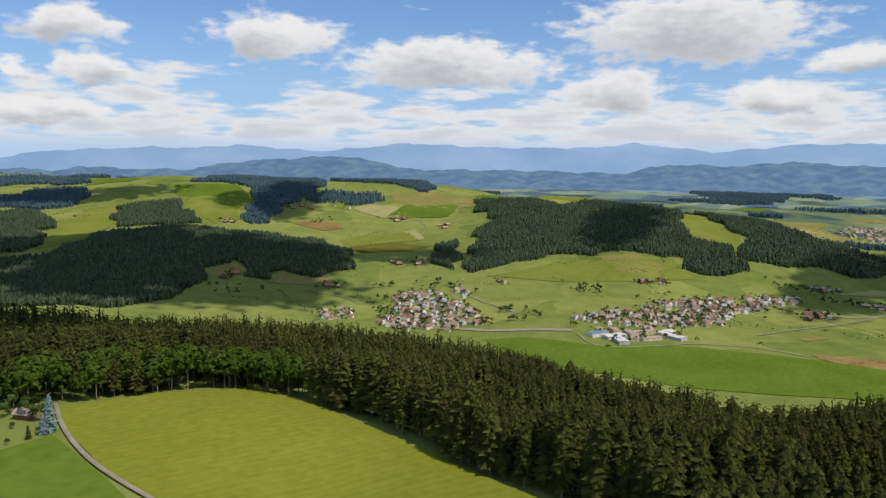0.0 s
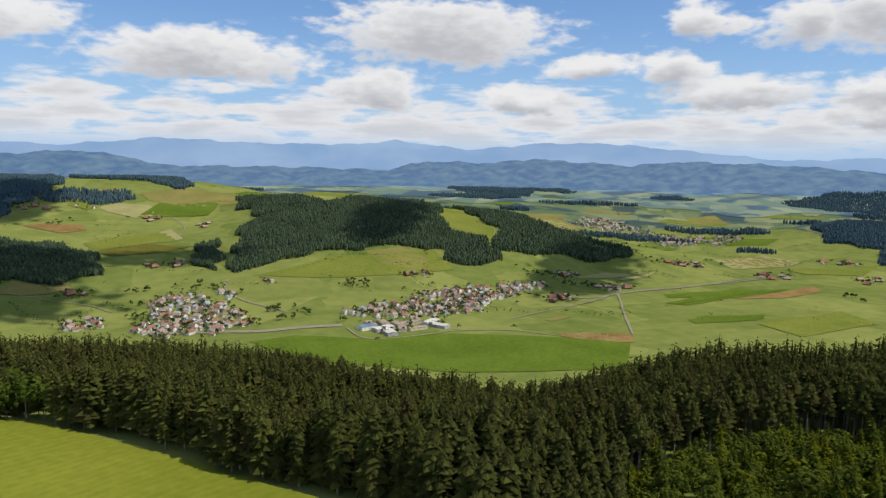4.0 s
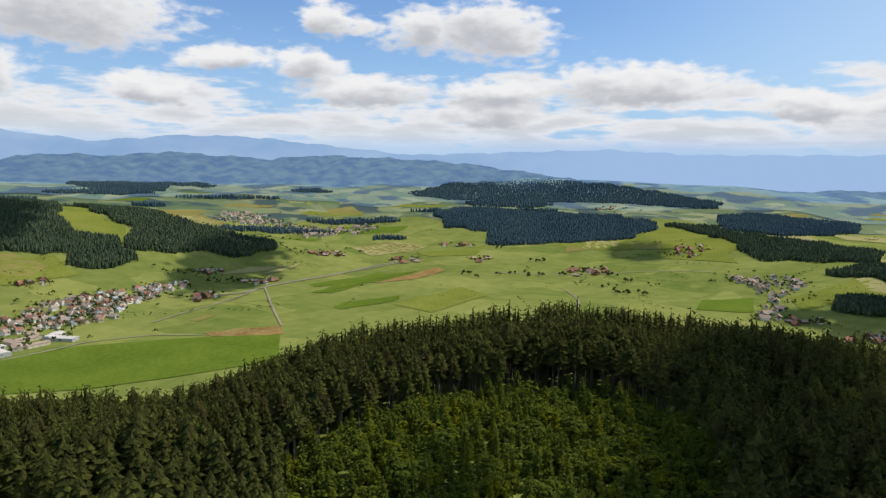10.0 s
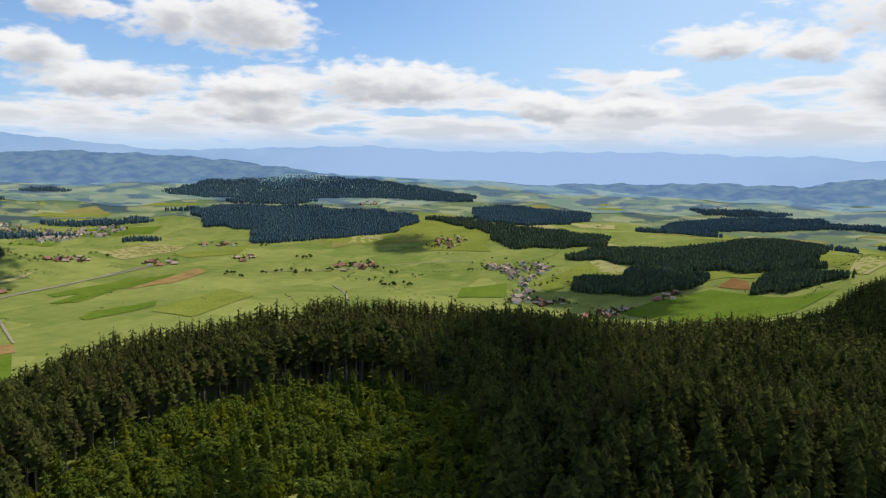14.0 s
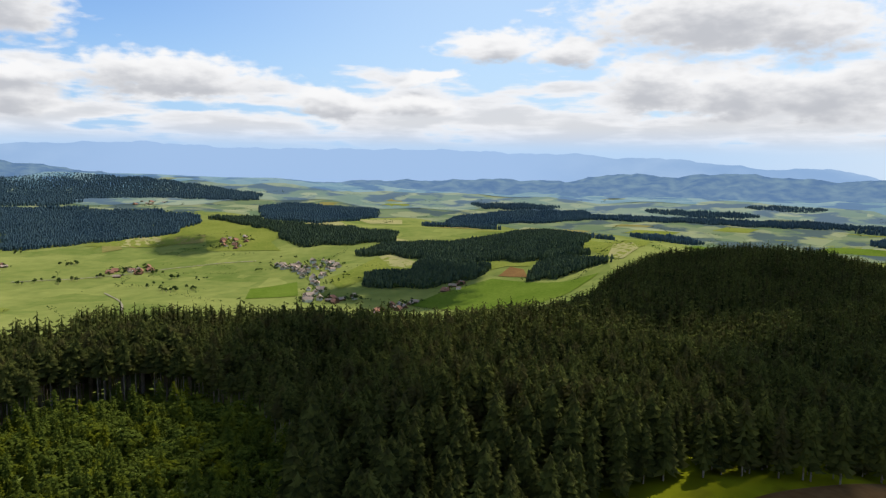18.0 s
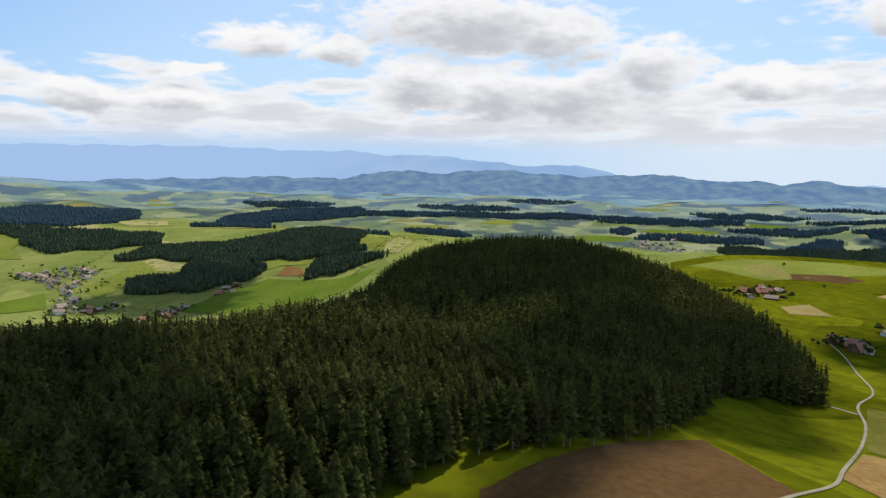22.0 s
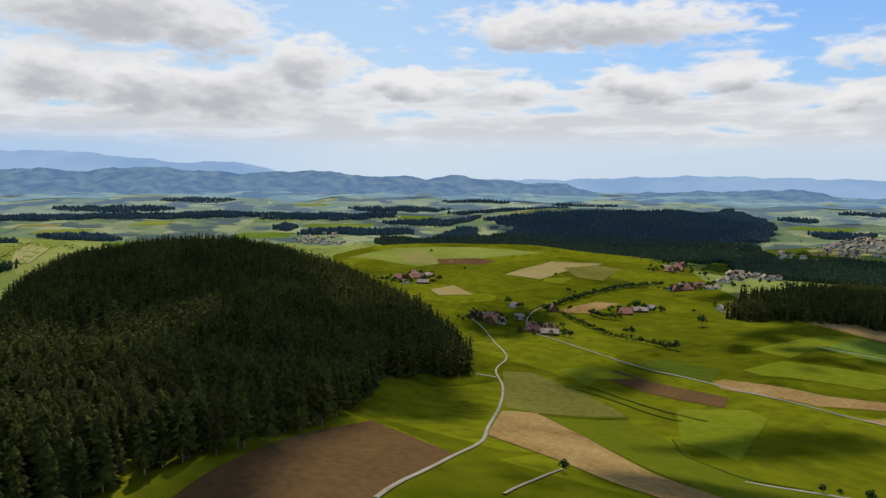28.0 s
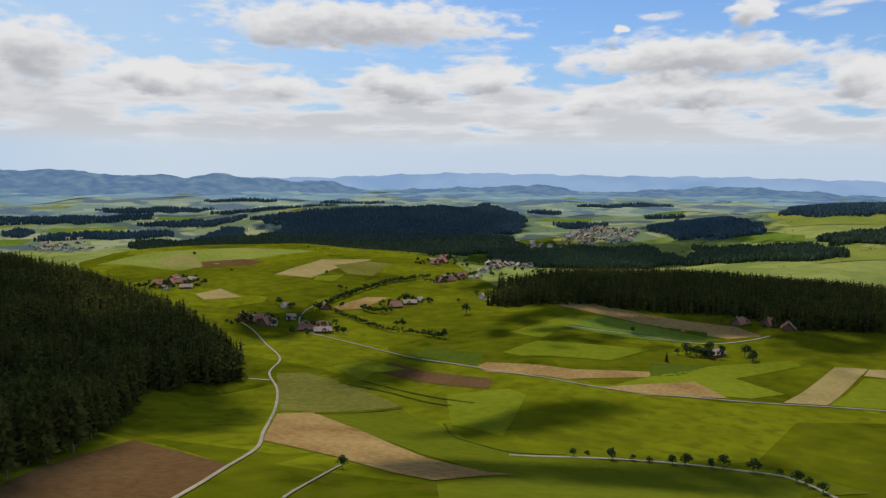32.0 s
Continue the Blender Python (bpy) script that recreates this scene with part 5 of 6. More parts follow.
for k in range(6):
    root = new("spruce_tree")
    h = 25.0
    v, f = boughs(130, RNG, RNG.uniform(0.145, 0.195), RNG.uniform(0.1, 0.25), segs=2)
    part("trunk", trunk_mesh("trunk", h * 0.96, 0.3), root, "grey-brown bare trunk")
    part("crown", mesh("crown", v * h, f, M_SPRUCE), root)
    tagged(root, "tall dark green spruce with drooping boughs in the forest", "tree", "spruces of the hilltop wood")
    SPRUCES.append(root)
for n, i in enumerate(np.where(single)[0]):
    s = hh[i] / 25.0
    place = pose(hx[i], hy[i], float(ground(hx[i], hy[i])) - 0.3, 0, 0, RNG.uniform(0, 360))
    ob = SPRUCES[n] if n < 6 else copy_thing(SPRUCES[n % 6], place)
    ob.matrix_basis = place
    ob.scale = (s, s, s)
yx, yy = scatter(WOODS["young"], 5.8, RNG)
pick = RNG.uniform(size=len(yx)) < 0.5
v, f = stand(yx[pick], yy[pick], RNG.uniform(8, 19, pick.sum()), YOUNG_SPRUCE, RNG, 1.1)
tagged(new("young_trees", mesh("young_trees", v, f, M_BROAD)), "bright green young conifers in a regrowing clearing", "forest", kind="stuff")
v, f = stand(yx[~pick], yy[~pick], RNG.uniform(7, 13, (~pick).sum()), LEAFY, RNG, 1.15)
tagged(new("young_trees", mesh("young_trees", v, f, M_BROAD)), "bright green young broad-leaved trees in a clearing", "forest", kind="stuff")

for key, label in (("west_slope", "dark mixed forest on a valley slope"), ("west_far", "dark spruce forest on far slopes"), ("west_mid", "dark band of spruce wood between shaded meadows"), ("west_back", "far spruce wood along a hilltop"), ("big_hill_east", "spruce forest running down a long hill into the valley"),
                   ("west_copse", "mixed woodland between hill meadows"), ("west_top", "spruce forest on a hill top"),
                   ("crest_line", "thin line of trees along a hill crest"), ("big_hill", "dense spruce forest on a long hill above the village"),
                   ("hollow", "trees in a shaded hollow"), ("plain_wood", "dark spruce wood on the valley plain"),
                   ("long_ridge", "dark forest on a long low ridge"), ("strip_a", "strip of spruce wood between fields"),
                   ("strip_b", "strip of spruce wood beside fields"), ("south_wood", "spruce forest beside a valley village"),
                   ("knoll", "dark wooded knoll"), ("east_wood", "broad dark forest behind farm fields"),
                   ("east_hill", "dark wooded hill rising from the plain"), ("town_hill", "small wooded hill by a distant town"), ("valley_east", "dark mixed woodland along a valley floor"), ("valley_wood", "dark woodland in a valley behind a field hill"), ("north_band", "dark band of woodland between meadows"), ("band_a", "long haze-blue band of woods on the far plain"),
                   ("north_hill", "wooded ridge far off"), ("far_a", "distant dark wood"), ("far_d", "distant dark wood"), ("far_e", "distant small wood"), ("far_f", "distant small wood")):
    r = np.hypot(*np.mean(WOODS[key], 0))
    shapes = [boughs(13, RNG, 0.2, 0.02) for _ in range(4)] + [leafy(9, RNG, 0.34, 0.1)] if r < 1500 else FAR_MIXED
    # Beyond 1300 m, then 2750 m, the trees take the haze-tinted colours.
    wood(WOODS[key], label, shapes, M_SPRUCE if r < 1300 else M_WOODS if r < 2750 else M_HAZEWOODS, spacing=(6.8 if r < 1500 else 6.0) + max(0, r - 2000) * 0.0018, low=20 if r < 1500 else 13, high=28 if r < 1500 else 20)


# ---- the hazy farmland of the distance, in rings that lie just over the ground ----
# Haze is painted in: each ring further out has bluer tones and more emission.
def distance_mat(name, field, wood_tone, pale, haze_glow):
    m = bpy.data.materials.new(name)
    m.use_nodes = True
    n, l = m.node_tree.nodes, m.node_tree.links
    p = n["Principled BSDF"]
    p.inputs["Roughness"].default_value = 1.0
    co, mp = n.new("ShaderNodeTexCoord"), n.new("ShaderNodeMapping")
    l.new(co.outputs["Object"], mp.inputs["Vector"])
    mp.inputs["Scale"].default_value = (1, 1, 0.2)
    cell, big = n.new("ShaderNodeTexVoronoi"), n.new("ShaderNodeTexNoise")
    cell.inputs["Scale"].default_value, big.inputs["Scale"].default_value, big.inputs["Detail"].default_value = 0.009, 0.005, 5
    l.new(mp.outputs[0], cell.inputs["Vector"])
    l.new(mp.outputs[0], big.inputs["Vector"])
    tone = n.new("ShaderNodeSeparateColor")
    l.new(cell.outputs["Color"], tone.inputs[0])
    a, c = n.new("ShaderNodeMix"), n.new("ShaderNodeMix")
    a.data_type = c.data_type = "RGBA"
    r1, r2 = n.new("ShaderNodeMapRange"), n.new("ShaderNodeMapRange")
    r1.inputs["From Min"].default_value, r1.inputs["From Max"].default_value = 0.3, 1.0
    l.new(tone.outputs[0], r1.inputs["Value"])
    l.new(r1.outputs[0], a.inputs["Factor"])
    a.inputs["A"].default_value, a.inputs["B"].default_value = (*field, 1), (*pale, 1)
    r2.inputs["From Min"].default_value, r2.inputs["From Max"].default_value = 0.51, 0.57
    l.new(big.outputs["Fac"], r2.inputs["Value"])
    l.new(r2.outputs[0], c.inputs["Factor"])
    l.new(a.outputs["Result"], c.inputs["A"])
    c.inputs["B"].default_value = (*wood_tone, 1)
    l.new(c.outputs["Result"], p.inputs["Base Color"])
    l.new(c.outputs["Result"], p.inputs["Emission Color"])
    p.inputs["Emission Strength"].default_value = haze_glow
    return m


def far_ring(r0, r1, lift, bumps, material, label):
    b = np.arange(-184, 40, 0.75)
    wob = 90 * np.sin(b * 0.33 + r0) + 60 * np.sin(b * 0.91 + 2 * r0)
    inner = r0 + wob + np.interp(b, [-184, -100, -85, -30, -5, 15, 40], [-500, -500, 0, 0, 350, 600, 600]) * (1 if r0 < 3200 else 0.3)
    rows, n = [], 40
    for k in range(n + 1):
        r = inner + (r1 - inner) * k / n
        x, y = -np.sin(np.radians(b)) * r, np.cos(np.radians(b)) * r
        hump = (np.sin(x / 190 + 1.7 * np.sin(y / 330)) * np.sin(y / 210 + 1.1 * np.sin(x / 270)) + 0.5) * bumps
        rows.append(np.stack([x, y, ground(x, y) + lift + hump * np.clip(k / 8, 0, 1)], 1))
    m = len(b)
    f = [(k * m + i + 1, k * m + i, (k + 1) * m + i, (k + 1) * m + i + 1) for k in range(n) for i in range(m - 1)]
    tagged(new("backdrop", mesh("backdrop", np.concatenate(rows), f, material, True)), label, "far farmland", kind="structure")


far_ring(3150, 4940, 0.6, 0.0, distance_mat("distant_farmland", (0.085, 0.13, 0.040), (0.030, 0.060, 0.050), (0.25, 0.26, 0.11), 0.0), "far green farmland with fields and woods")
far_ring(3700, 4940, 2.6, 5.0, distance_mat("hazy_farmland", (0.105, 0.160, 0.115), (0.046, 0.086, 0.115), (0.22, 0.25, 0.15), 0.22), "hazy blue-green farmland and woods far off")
far_ring(4220, 4940, 4.0, 9.0, distance_mat("haze_blue_farmland", (0.085, 0.160, 0.195), (0.046, 0.102, 0.175), (0.15, 0.22, 0.22), 0.45), "bluish hazy hills and woods on the horizon")


# patches of wood and field over the far plain
for k in range(150):
    b = -178 + (k * 61.8) % 208
    r = 2500 + 1500 * ((k * 0.618) % 1)
    if -128 < b < -112 and r < 2900:
        continue
    c = np.array([-math.sin(radians(b)), math.cos(radians(b))])
    side = np.array([c[1], -c[0]])
    wide, deep = RNG.uniform(60, 330), RNG.uniform(25, 90)
    ring = [tuple(c * (r + deep * math.sin(a) * RNG.uniform(0.7, 1.2)) + side * wide * math.cos(a) * RNG.uniform(0.8, 1.1)) for a in np.linspace(0, 6.2832, 11)[:-1]]
    clear = not any(inside(np.array([p[0]]), np.array([p[1]]), w)[0] for w in WOODS.values() for p in ring[::3])
    if clear and k % 5 < 2:
        wood(ring, "distant dark strip of woodland on the plain", FAR_SPRUCE, M_HAZEWOODS, spacing=10.0, low=12, high=22)
    elif clear:
        FIELDS.append((("hay", "lime", "tan", "lush", "lime")[k % 5 if k % 5 > 1 else 3], [tuple(c * (r + deep * e) + side * wide * 0.7 * q + side * deep * e * 0.4) for q, e in ((-1, -1), (1, -0.8), (1, 0.9), (-1, 1))]))


# ---- fields and roads, laid over the ground ----
def draped(name, poly, material, lift):
    bm = bmesh.new()
    bm.faces.new([bm.verts.new((x, y, 0)) for x, y in poly])
    far = np.hypot(*np.mean(poly, 0))
    step = 14.0 if len(poly) == 16 else max(9.0, far * 0.016)
    bmesh.ops.triangulate(bm, faces=bm.faces[:])
    for _ in range(7):
        long = [e for e in bm.edges if e.calc_length() > step]
        if not long:
            break
        bmesh.ops.subdivide_edges(bm, edges=long, cuts=1)
        bmesh.ops.triangulate(bm, faces=[q for q in bm.faces if len(q.verts) > 3])
    co = np.array([q.co for q in bm.verts])
    z = ground(co[:, 0], co[:, 1]) + lift + np.hypot(co[:, 0], co[:, 1]) * 0.0003
    for q, h in zip(bm.verts, z):
        q.co.z = h
    bmesh.ops.recalc_face_normals(bm, faces=bm.faces[:])
    me = bpy.data.meshes.new(name)
    bm.to_mesh(me)
    bm.free()
    if len(me.polygons) and me.polygons[0].normal.z < 0:
        me.flip_normals()
    me.materials.append(material)
    for q in me.polygons:
        q.use_smooth = True
    return me


for n, (kind, poly) in enumerate(FIELDS):
    tagged(new("field", draped("field", poly, M_FIELD[kind], 0.34 if kind == "pasture" else 0.62 + 0.01 * (n % 7))), FIELD_WORDS[kind] + " on rolling farmland", "field", kind="structure")


def smooth_line(pts, step):
    pts = np.array(pts, float)
    t = np.concatenate([[0], np.cumsum(np.hypot(*np.diff(pts, axis=0).T))])
    m = np.gradient(pts, t, axis=0)
    q = np.linspace(0, t[-1], max(4, int(t[-1] / step)))
    i = np.clip(np.searchsorted(t, q) - 1, 0, len(t) - 2)
    h = (t[i + 1] - t[i])[:, None]
    u = ((q - t[i])[:, None]) / h
    return (2 * u**3 - 3 * u**2 + 1) * pts[i] + (u**3 - 2 * u**2 + u) * h * m[i] + (-2 * u**3 + 3 * u**2) * pts[i + 1] + (u**3 - u**2) * h * m[i + 1]


for n, (width, kind, line) in enumerate(ROADS):
    p = smooth_line(line, 6.0)
    d = np.gradient(p, axis=0)
    d /= np.linalg.norm(d, axis=1)[:, None]
    nrm = np.stack([-d[:, 1], d[:, 0]], 1)
    rows = [p + nrm * width * k for k in (-0.5, -0.42, 0.0, 0.42, 0.5)]
    up = (-0.1, 0.05, 0.12, 0.05, -0.1)
    v = np.concatenate([np.column_stack([q, ground(q[:, 0], q[:, 1]) + 0.76 + 0.008 * n + u + np.hypot(q[:, 0], q[:, 1]) * 0.0004]) for q, u in zip(rows, up)])
    L = len(p)
    f = [(k * L + i, k * L + i + 1, (k + 1) * L + i + 1, (k + 1) * L + i) for k in range(4) for i in range(L - 1)]
    tagged(new("road", mesh("road", v, np.array(f)[:, ::-1], {"gravel": M_GRAVEL, "asphalt": M_ASPHALT, "ditch": M_FIELD["crop"]}[kind], True)), {"gravel": "pale gravel farm track", "asphalt": "narrow grey asphalt country road", "ditch": "dark grassy ditch between fields"}[kind], "ditch" if kind == "ditch" else "road", kind="structure")


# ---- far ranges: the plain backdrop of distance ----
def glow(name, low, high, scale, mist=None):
    """A far range with air haze painted as blue emission; mist: haze colour that fades one span of bearings."""
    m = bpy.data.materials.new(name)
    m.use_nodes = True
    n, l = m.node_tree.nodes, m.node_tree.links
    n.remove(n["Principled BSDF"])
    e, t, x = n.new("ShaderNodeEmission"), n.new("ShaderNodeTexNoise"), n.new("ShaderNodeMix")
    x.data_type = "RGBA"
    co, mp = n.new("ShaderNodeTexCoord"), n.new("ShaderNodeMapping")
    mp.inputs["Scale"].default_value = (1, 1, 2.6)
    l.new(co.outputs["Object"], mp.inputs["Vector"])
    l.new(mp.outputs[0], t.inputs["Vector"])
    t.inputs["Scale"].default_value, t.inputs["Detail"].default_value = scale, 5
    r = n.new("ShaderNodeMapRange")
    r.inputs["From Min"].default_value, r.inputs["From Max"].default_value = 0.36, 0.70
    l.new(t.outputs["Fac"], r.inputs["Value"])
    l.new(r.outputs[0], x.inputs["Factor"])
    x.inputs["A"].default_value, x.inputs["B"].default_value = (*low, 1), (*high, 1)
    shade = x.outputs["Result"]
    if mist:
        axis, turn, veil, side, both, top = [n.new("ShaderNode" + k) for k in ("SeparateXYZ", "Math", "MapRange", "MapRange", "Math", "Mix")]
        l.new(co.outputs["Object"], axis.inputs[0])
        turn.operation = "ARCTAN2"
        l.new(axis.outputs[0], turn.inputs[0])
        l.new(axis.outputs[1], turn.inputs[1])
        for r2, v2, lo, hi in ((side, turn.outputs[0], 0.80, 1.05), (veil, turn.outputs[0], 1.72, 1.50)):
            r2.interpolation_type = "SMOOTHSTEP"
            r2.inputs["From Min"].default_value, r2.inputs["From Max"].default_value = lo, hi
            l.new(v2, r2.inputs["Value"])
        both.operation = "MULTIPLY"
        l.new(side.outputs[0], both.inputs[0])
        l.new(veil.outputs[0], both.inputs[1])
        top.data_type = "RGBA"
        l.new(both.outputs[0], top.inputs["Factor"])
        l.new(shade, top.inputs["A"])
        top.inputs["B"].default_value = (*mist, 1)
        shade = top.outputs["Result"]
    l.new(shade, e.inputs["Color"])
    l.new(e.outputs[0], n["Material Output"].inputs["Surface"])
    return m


def ridge(label, crest_r, foot_r, profile, material, rough, seed):
    bs, es = np.array(profile).T
    b = np.arange(bs[0] - 8, bs[-1] + 8, 0.2)
    e = np.interp(b, bs, es)
    e += rough * sum(np.sin(b * k + seed * k) / k * 1.6 for k in (1.7, 3.1, 5.3, 8.9, 14.7, 23.0))
    rows = []
    for u in np.linspace(0, 1, 9):
        r = foot_r + (crest_r - foot_r) * u + 30 * np.sin(b * 2.3 + 5 * u + seed)
        top = 320 + crest_r * np.tan(np.radians(e))
        low = ground(-np.sin(np.radians(b)) * r, np.cos(np.radians(b)) * r) - 40
        z = low + (top - low) * u ** 0.8 + (1 - u) * u * 40 * np.sin(b * 1.9 + 9 * u)
        rows.append(np.stack([-np.sin(np.radians(b)) * r, np.cos(np.radians(b)) * r, z], 1))
    n = len(b)
    f = [(k * n + i, k * n + i + 1, (k + 1) * n + i + 1, (k + 1) * n + i) for k in range(8) for i in range(n - 1)]
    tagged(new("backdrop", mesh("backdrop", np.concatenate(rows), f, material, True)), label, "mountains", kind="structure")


# Both ranges get their blue from haze put into the emission colour.
ridge("pale blue mountain range on the horizon", 4930, 4700, [(-175.4, -0.87), (-165.8, -0.73), (-157.8, -0.77), (-145.6, -0.66), (-139.5, -0.89), (-135.1, -1.11), (-121.7, -1.24), (-113.4, -0.74), (-109.3, 0.06), (-106.2, -0.15), (-98.0, 0.66), (-95.4, 0.54), (-91.6, 0.90), (-88.8, 0.80), (-82.1, 1.05), (-65.4, 0.92), (-59.1, 1.25), (-49.6, 0.87), (-43.7, 0.63), (-39.0, 1.09), (-31.3, 1.80), (-26.2, 1.78), (-20.7, 1.21), (-14.6, 1.86), (-11.6, 1.51), (-4.2, 1.45), (2.9, 1.73), (6.4, 1.33), (9.9, 1.02), (15.8, 1.44), (18.6, 1.13), (21.8, 1.15), (28.3, 0.78), (31.4, 0.27)], glow("hazy_mountains", (0.28, 0.44, 0.70), (0.38, 0.54, 0.78), 0.002, (0.37, 0.54, 0.82)), 0.05, 1.0)
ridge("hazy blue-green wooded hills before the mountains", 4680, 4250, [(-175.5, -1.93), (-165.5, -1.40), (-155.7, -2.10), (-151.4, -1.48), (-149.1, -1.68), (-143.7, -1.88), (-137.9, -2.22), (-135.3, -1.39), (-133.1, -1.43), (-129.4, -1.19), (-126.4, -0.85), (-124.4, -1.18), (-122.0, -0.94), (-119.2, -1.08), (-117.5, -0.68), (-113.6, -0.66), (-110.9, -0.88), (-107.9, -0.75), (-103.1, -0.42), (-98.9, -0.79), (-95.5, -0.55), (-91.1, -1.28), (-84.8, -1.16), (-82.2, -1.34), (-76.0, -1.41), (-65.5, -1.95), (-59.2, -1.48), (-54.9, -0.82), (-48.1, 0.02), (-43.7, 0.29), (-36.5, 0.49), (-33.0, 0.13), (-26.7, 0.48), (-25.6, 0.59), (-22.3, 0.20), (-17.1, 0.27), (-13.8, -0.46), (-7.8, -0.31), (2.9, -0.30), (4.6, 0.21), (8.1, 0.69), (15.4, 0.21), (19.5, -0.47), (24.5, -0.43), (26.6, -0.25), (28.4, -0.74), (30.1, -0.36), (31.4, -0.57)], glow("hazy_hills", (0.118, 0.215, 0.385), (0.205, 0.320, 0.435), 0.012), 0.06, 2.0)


# ---- houses ----
def plaster(name, low, high):
    return mat(name, low, high, 0.15, 0.9, 2.0)


M_WALL = [plaster("white_plaster", (0.70, 0.66, 0.58), (0.88, 0.84, 0.76)), plaster("cream_plaster", (0.62, 0.54, 0.40), (0.78, 0.70, 0.55)),
          plaster("weathered_boards", (0.10, 0.06, 0.035), (0.22, 0.14, 0.08)), plaster("pale_grey_plaster", (0.38, 0.38, 0.38), (0.56, 0.55, 0.53))]
M_ROOF = [mat("red_brown_tiles", (0.25, 0.115, 0.075), (0.42, 0.22, 0.145), 0.3, 0.9, 3.0), mat("grey_brown_tiles", (0.21, 0.135, 0.095), (0.36, 0.245, 0.17), 0.3, 0.9, 3.0),
          mat("pale_tiles", (0.31, 0.225, 0.17), (0.48, 0.37, 0.29), 0.3, 0.9, 3.0), mat("sheet_roof", (0.30, 0.33, 0.37), (0.46, 0.48, 0.52), 0.1, 0.6, 1.0),
          mat("white_sheet_roof", (0.52, 0.47, 0.42), (0.70, 0.65, 0.59), 0.1, 0.7, 1.0), mat("blue_sheet_roof", (0.10, 0.17, 0.24), (0.20, 0.28, 0.36), 0.1, 0.5, 1.0)]
M_PANE = bpy.data.materials.new("window_glass")
M_PANE.use_nodes = True
M_PANE.node_tree.nodes["Principled BSDF"].inputs["Base Color"].default_value = (0.05, 0.06, 0.08, 1)
M_PANE.node_tree.nodes["Principled BSDF"].inputs["Roughness"].default_value = 0.12


def prism(name, profile, y0, y1, material, pull=None):
    """A profile in x and z drawn out along y; pull: how far the profile's points are set in at both ends."""
    n = len(profile)
    pull = pull or [0] * n
    v = [(x, y0 + p, z) for (x, z), p in zip(profile, pull)] + [(x, y1 - p, z) for (x, z), p in zip(profile, pull)]
    f = [tuple(range(n)), tuple(range(2 * n - 1, n - 1, -1))] + [(i, i + n, (i + 1) % n + n, (i + 1) % n) for i in range(n)]
    me = bpy.data.meshes.new(name)
    me.from_pydata(v, [], f)
    bm = bmesh.new()
    bm.from_mesh(me)
    bmesh.ops.recalc_face_normals(bm, faces=bm.faces[:])
    bm.to_mesh(me)
    bm.free()
    me.materials.append(material)
    return me


def block(name, x0, x1, y0, y1, z0, z1, material):
    return prism(name, [(x0, z0), (x1, z0), (x1, z1), (x0, z1)], y0, y1, material)


def house(wide, long, eave, rise, wall, roof, label, category="house", hip=0.0, over=0.8, windows=True, name="house"):
    """A gabled or half-hipped house with its ridge along y, standing on the ground at its origin."""
    root = new(name)
    wide, long, eave, rise, hip = [q * (1.0 if category == "hut" else 0.84) for q in (wide, long, eave, rise, hip)]
    w = wide / 2
    top = eave + rise
    inset = [0, 0, 0, hip * 0.5, 0]
    part("wall", prism("wall", [(-w, -1.5), (w, -1.5), (w, eave), (0, top - 0.1), (-w, eave)], -long / 2, long / 2, M_WALL[wall], [0, 0, 0, hip, 0]), root)
    a, d, t = w + over, over * rise / w, 0.35
    roof_ob = part("roof", prism("roof", [(-a, eave - d), (-a, eave - d + t), (0, top + t), (a, eave - d + t), (a, eave - d), (0, top)], -long / 2 - over, long / 2 + over, M_ROOF[roof], [0, 0, hip, 0, 0, hip]), root)
    if rise > 1.5:
        part("chimney", block("chimney", w * 0.3, w * 0.3 + 0.9, long * 0.12, long * 0.12 + 0.9, top - rise * 0.4, top + 0.9, M_WALL[3]), roof_ob)
    if windows:
        for side in (-1, 1):
            for y in ((-long * 0.2,) if long < 20 else (-long * 0.3, 0.0, long * 0.3)):
                part("window", block("window", side * w - 0.06, side * w + 0.06, y - 0.6, y + 0.6, 1.2, min(2.7, eave - 0.3), M_PANE), root)
            for x in ((-w * 0.4,) if side < 0 else ()):
                part("window", block("window", x - 0.6, x + 0.6, side * long / 2 - 0.06, side * long / 2 + 0.06, eave * 0.62, eave * 0.62 + 1.4, M_PANE), root)
    part("door", block("door", -0.55, 0.55, -long / 2 - 0.07, -long / 2 + 0.05, 0, 2.1, M_WALL[2]), root)
    tagged(root, label, category)
    return root


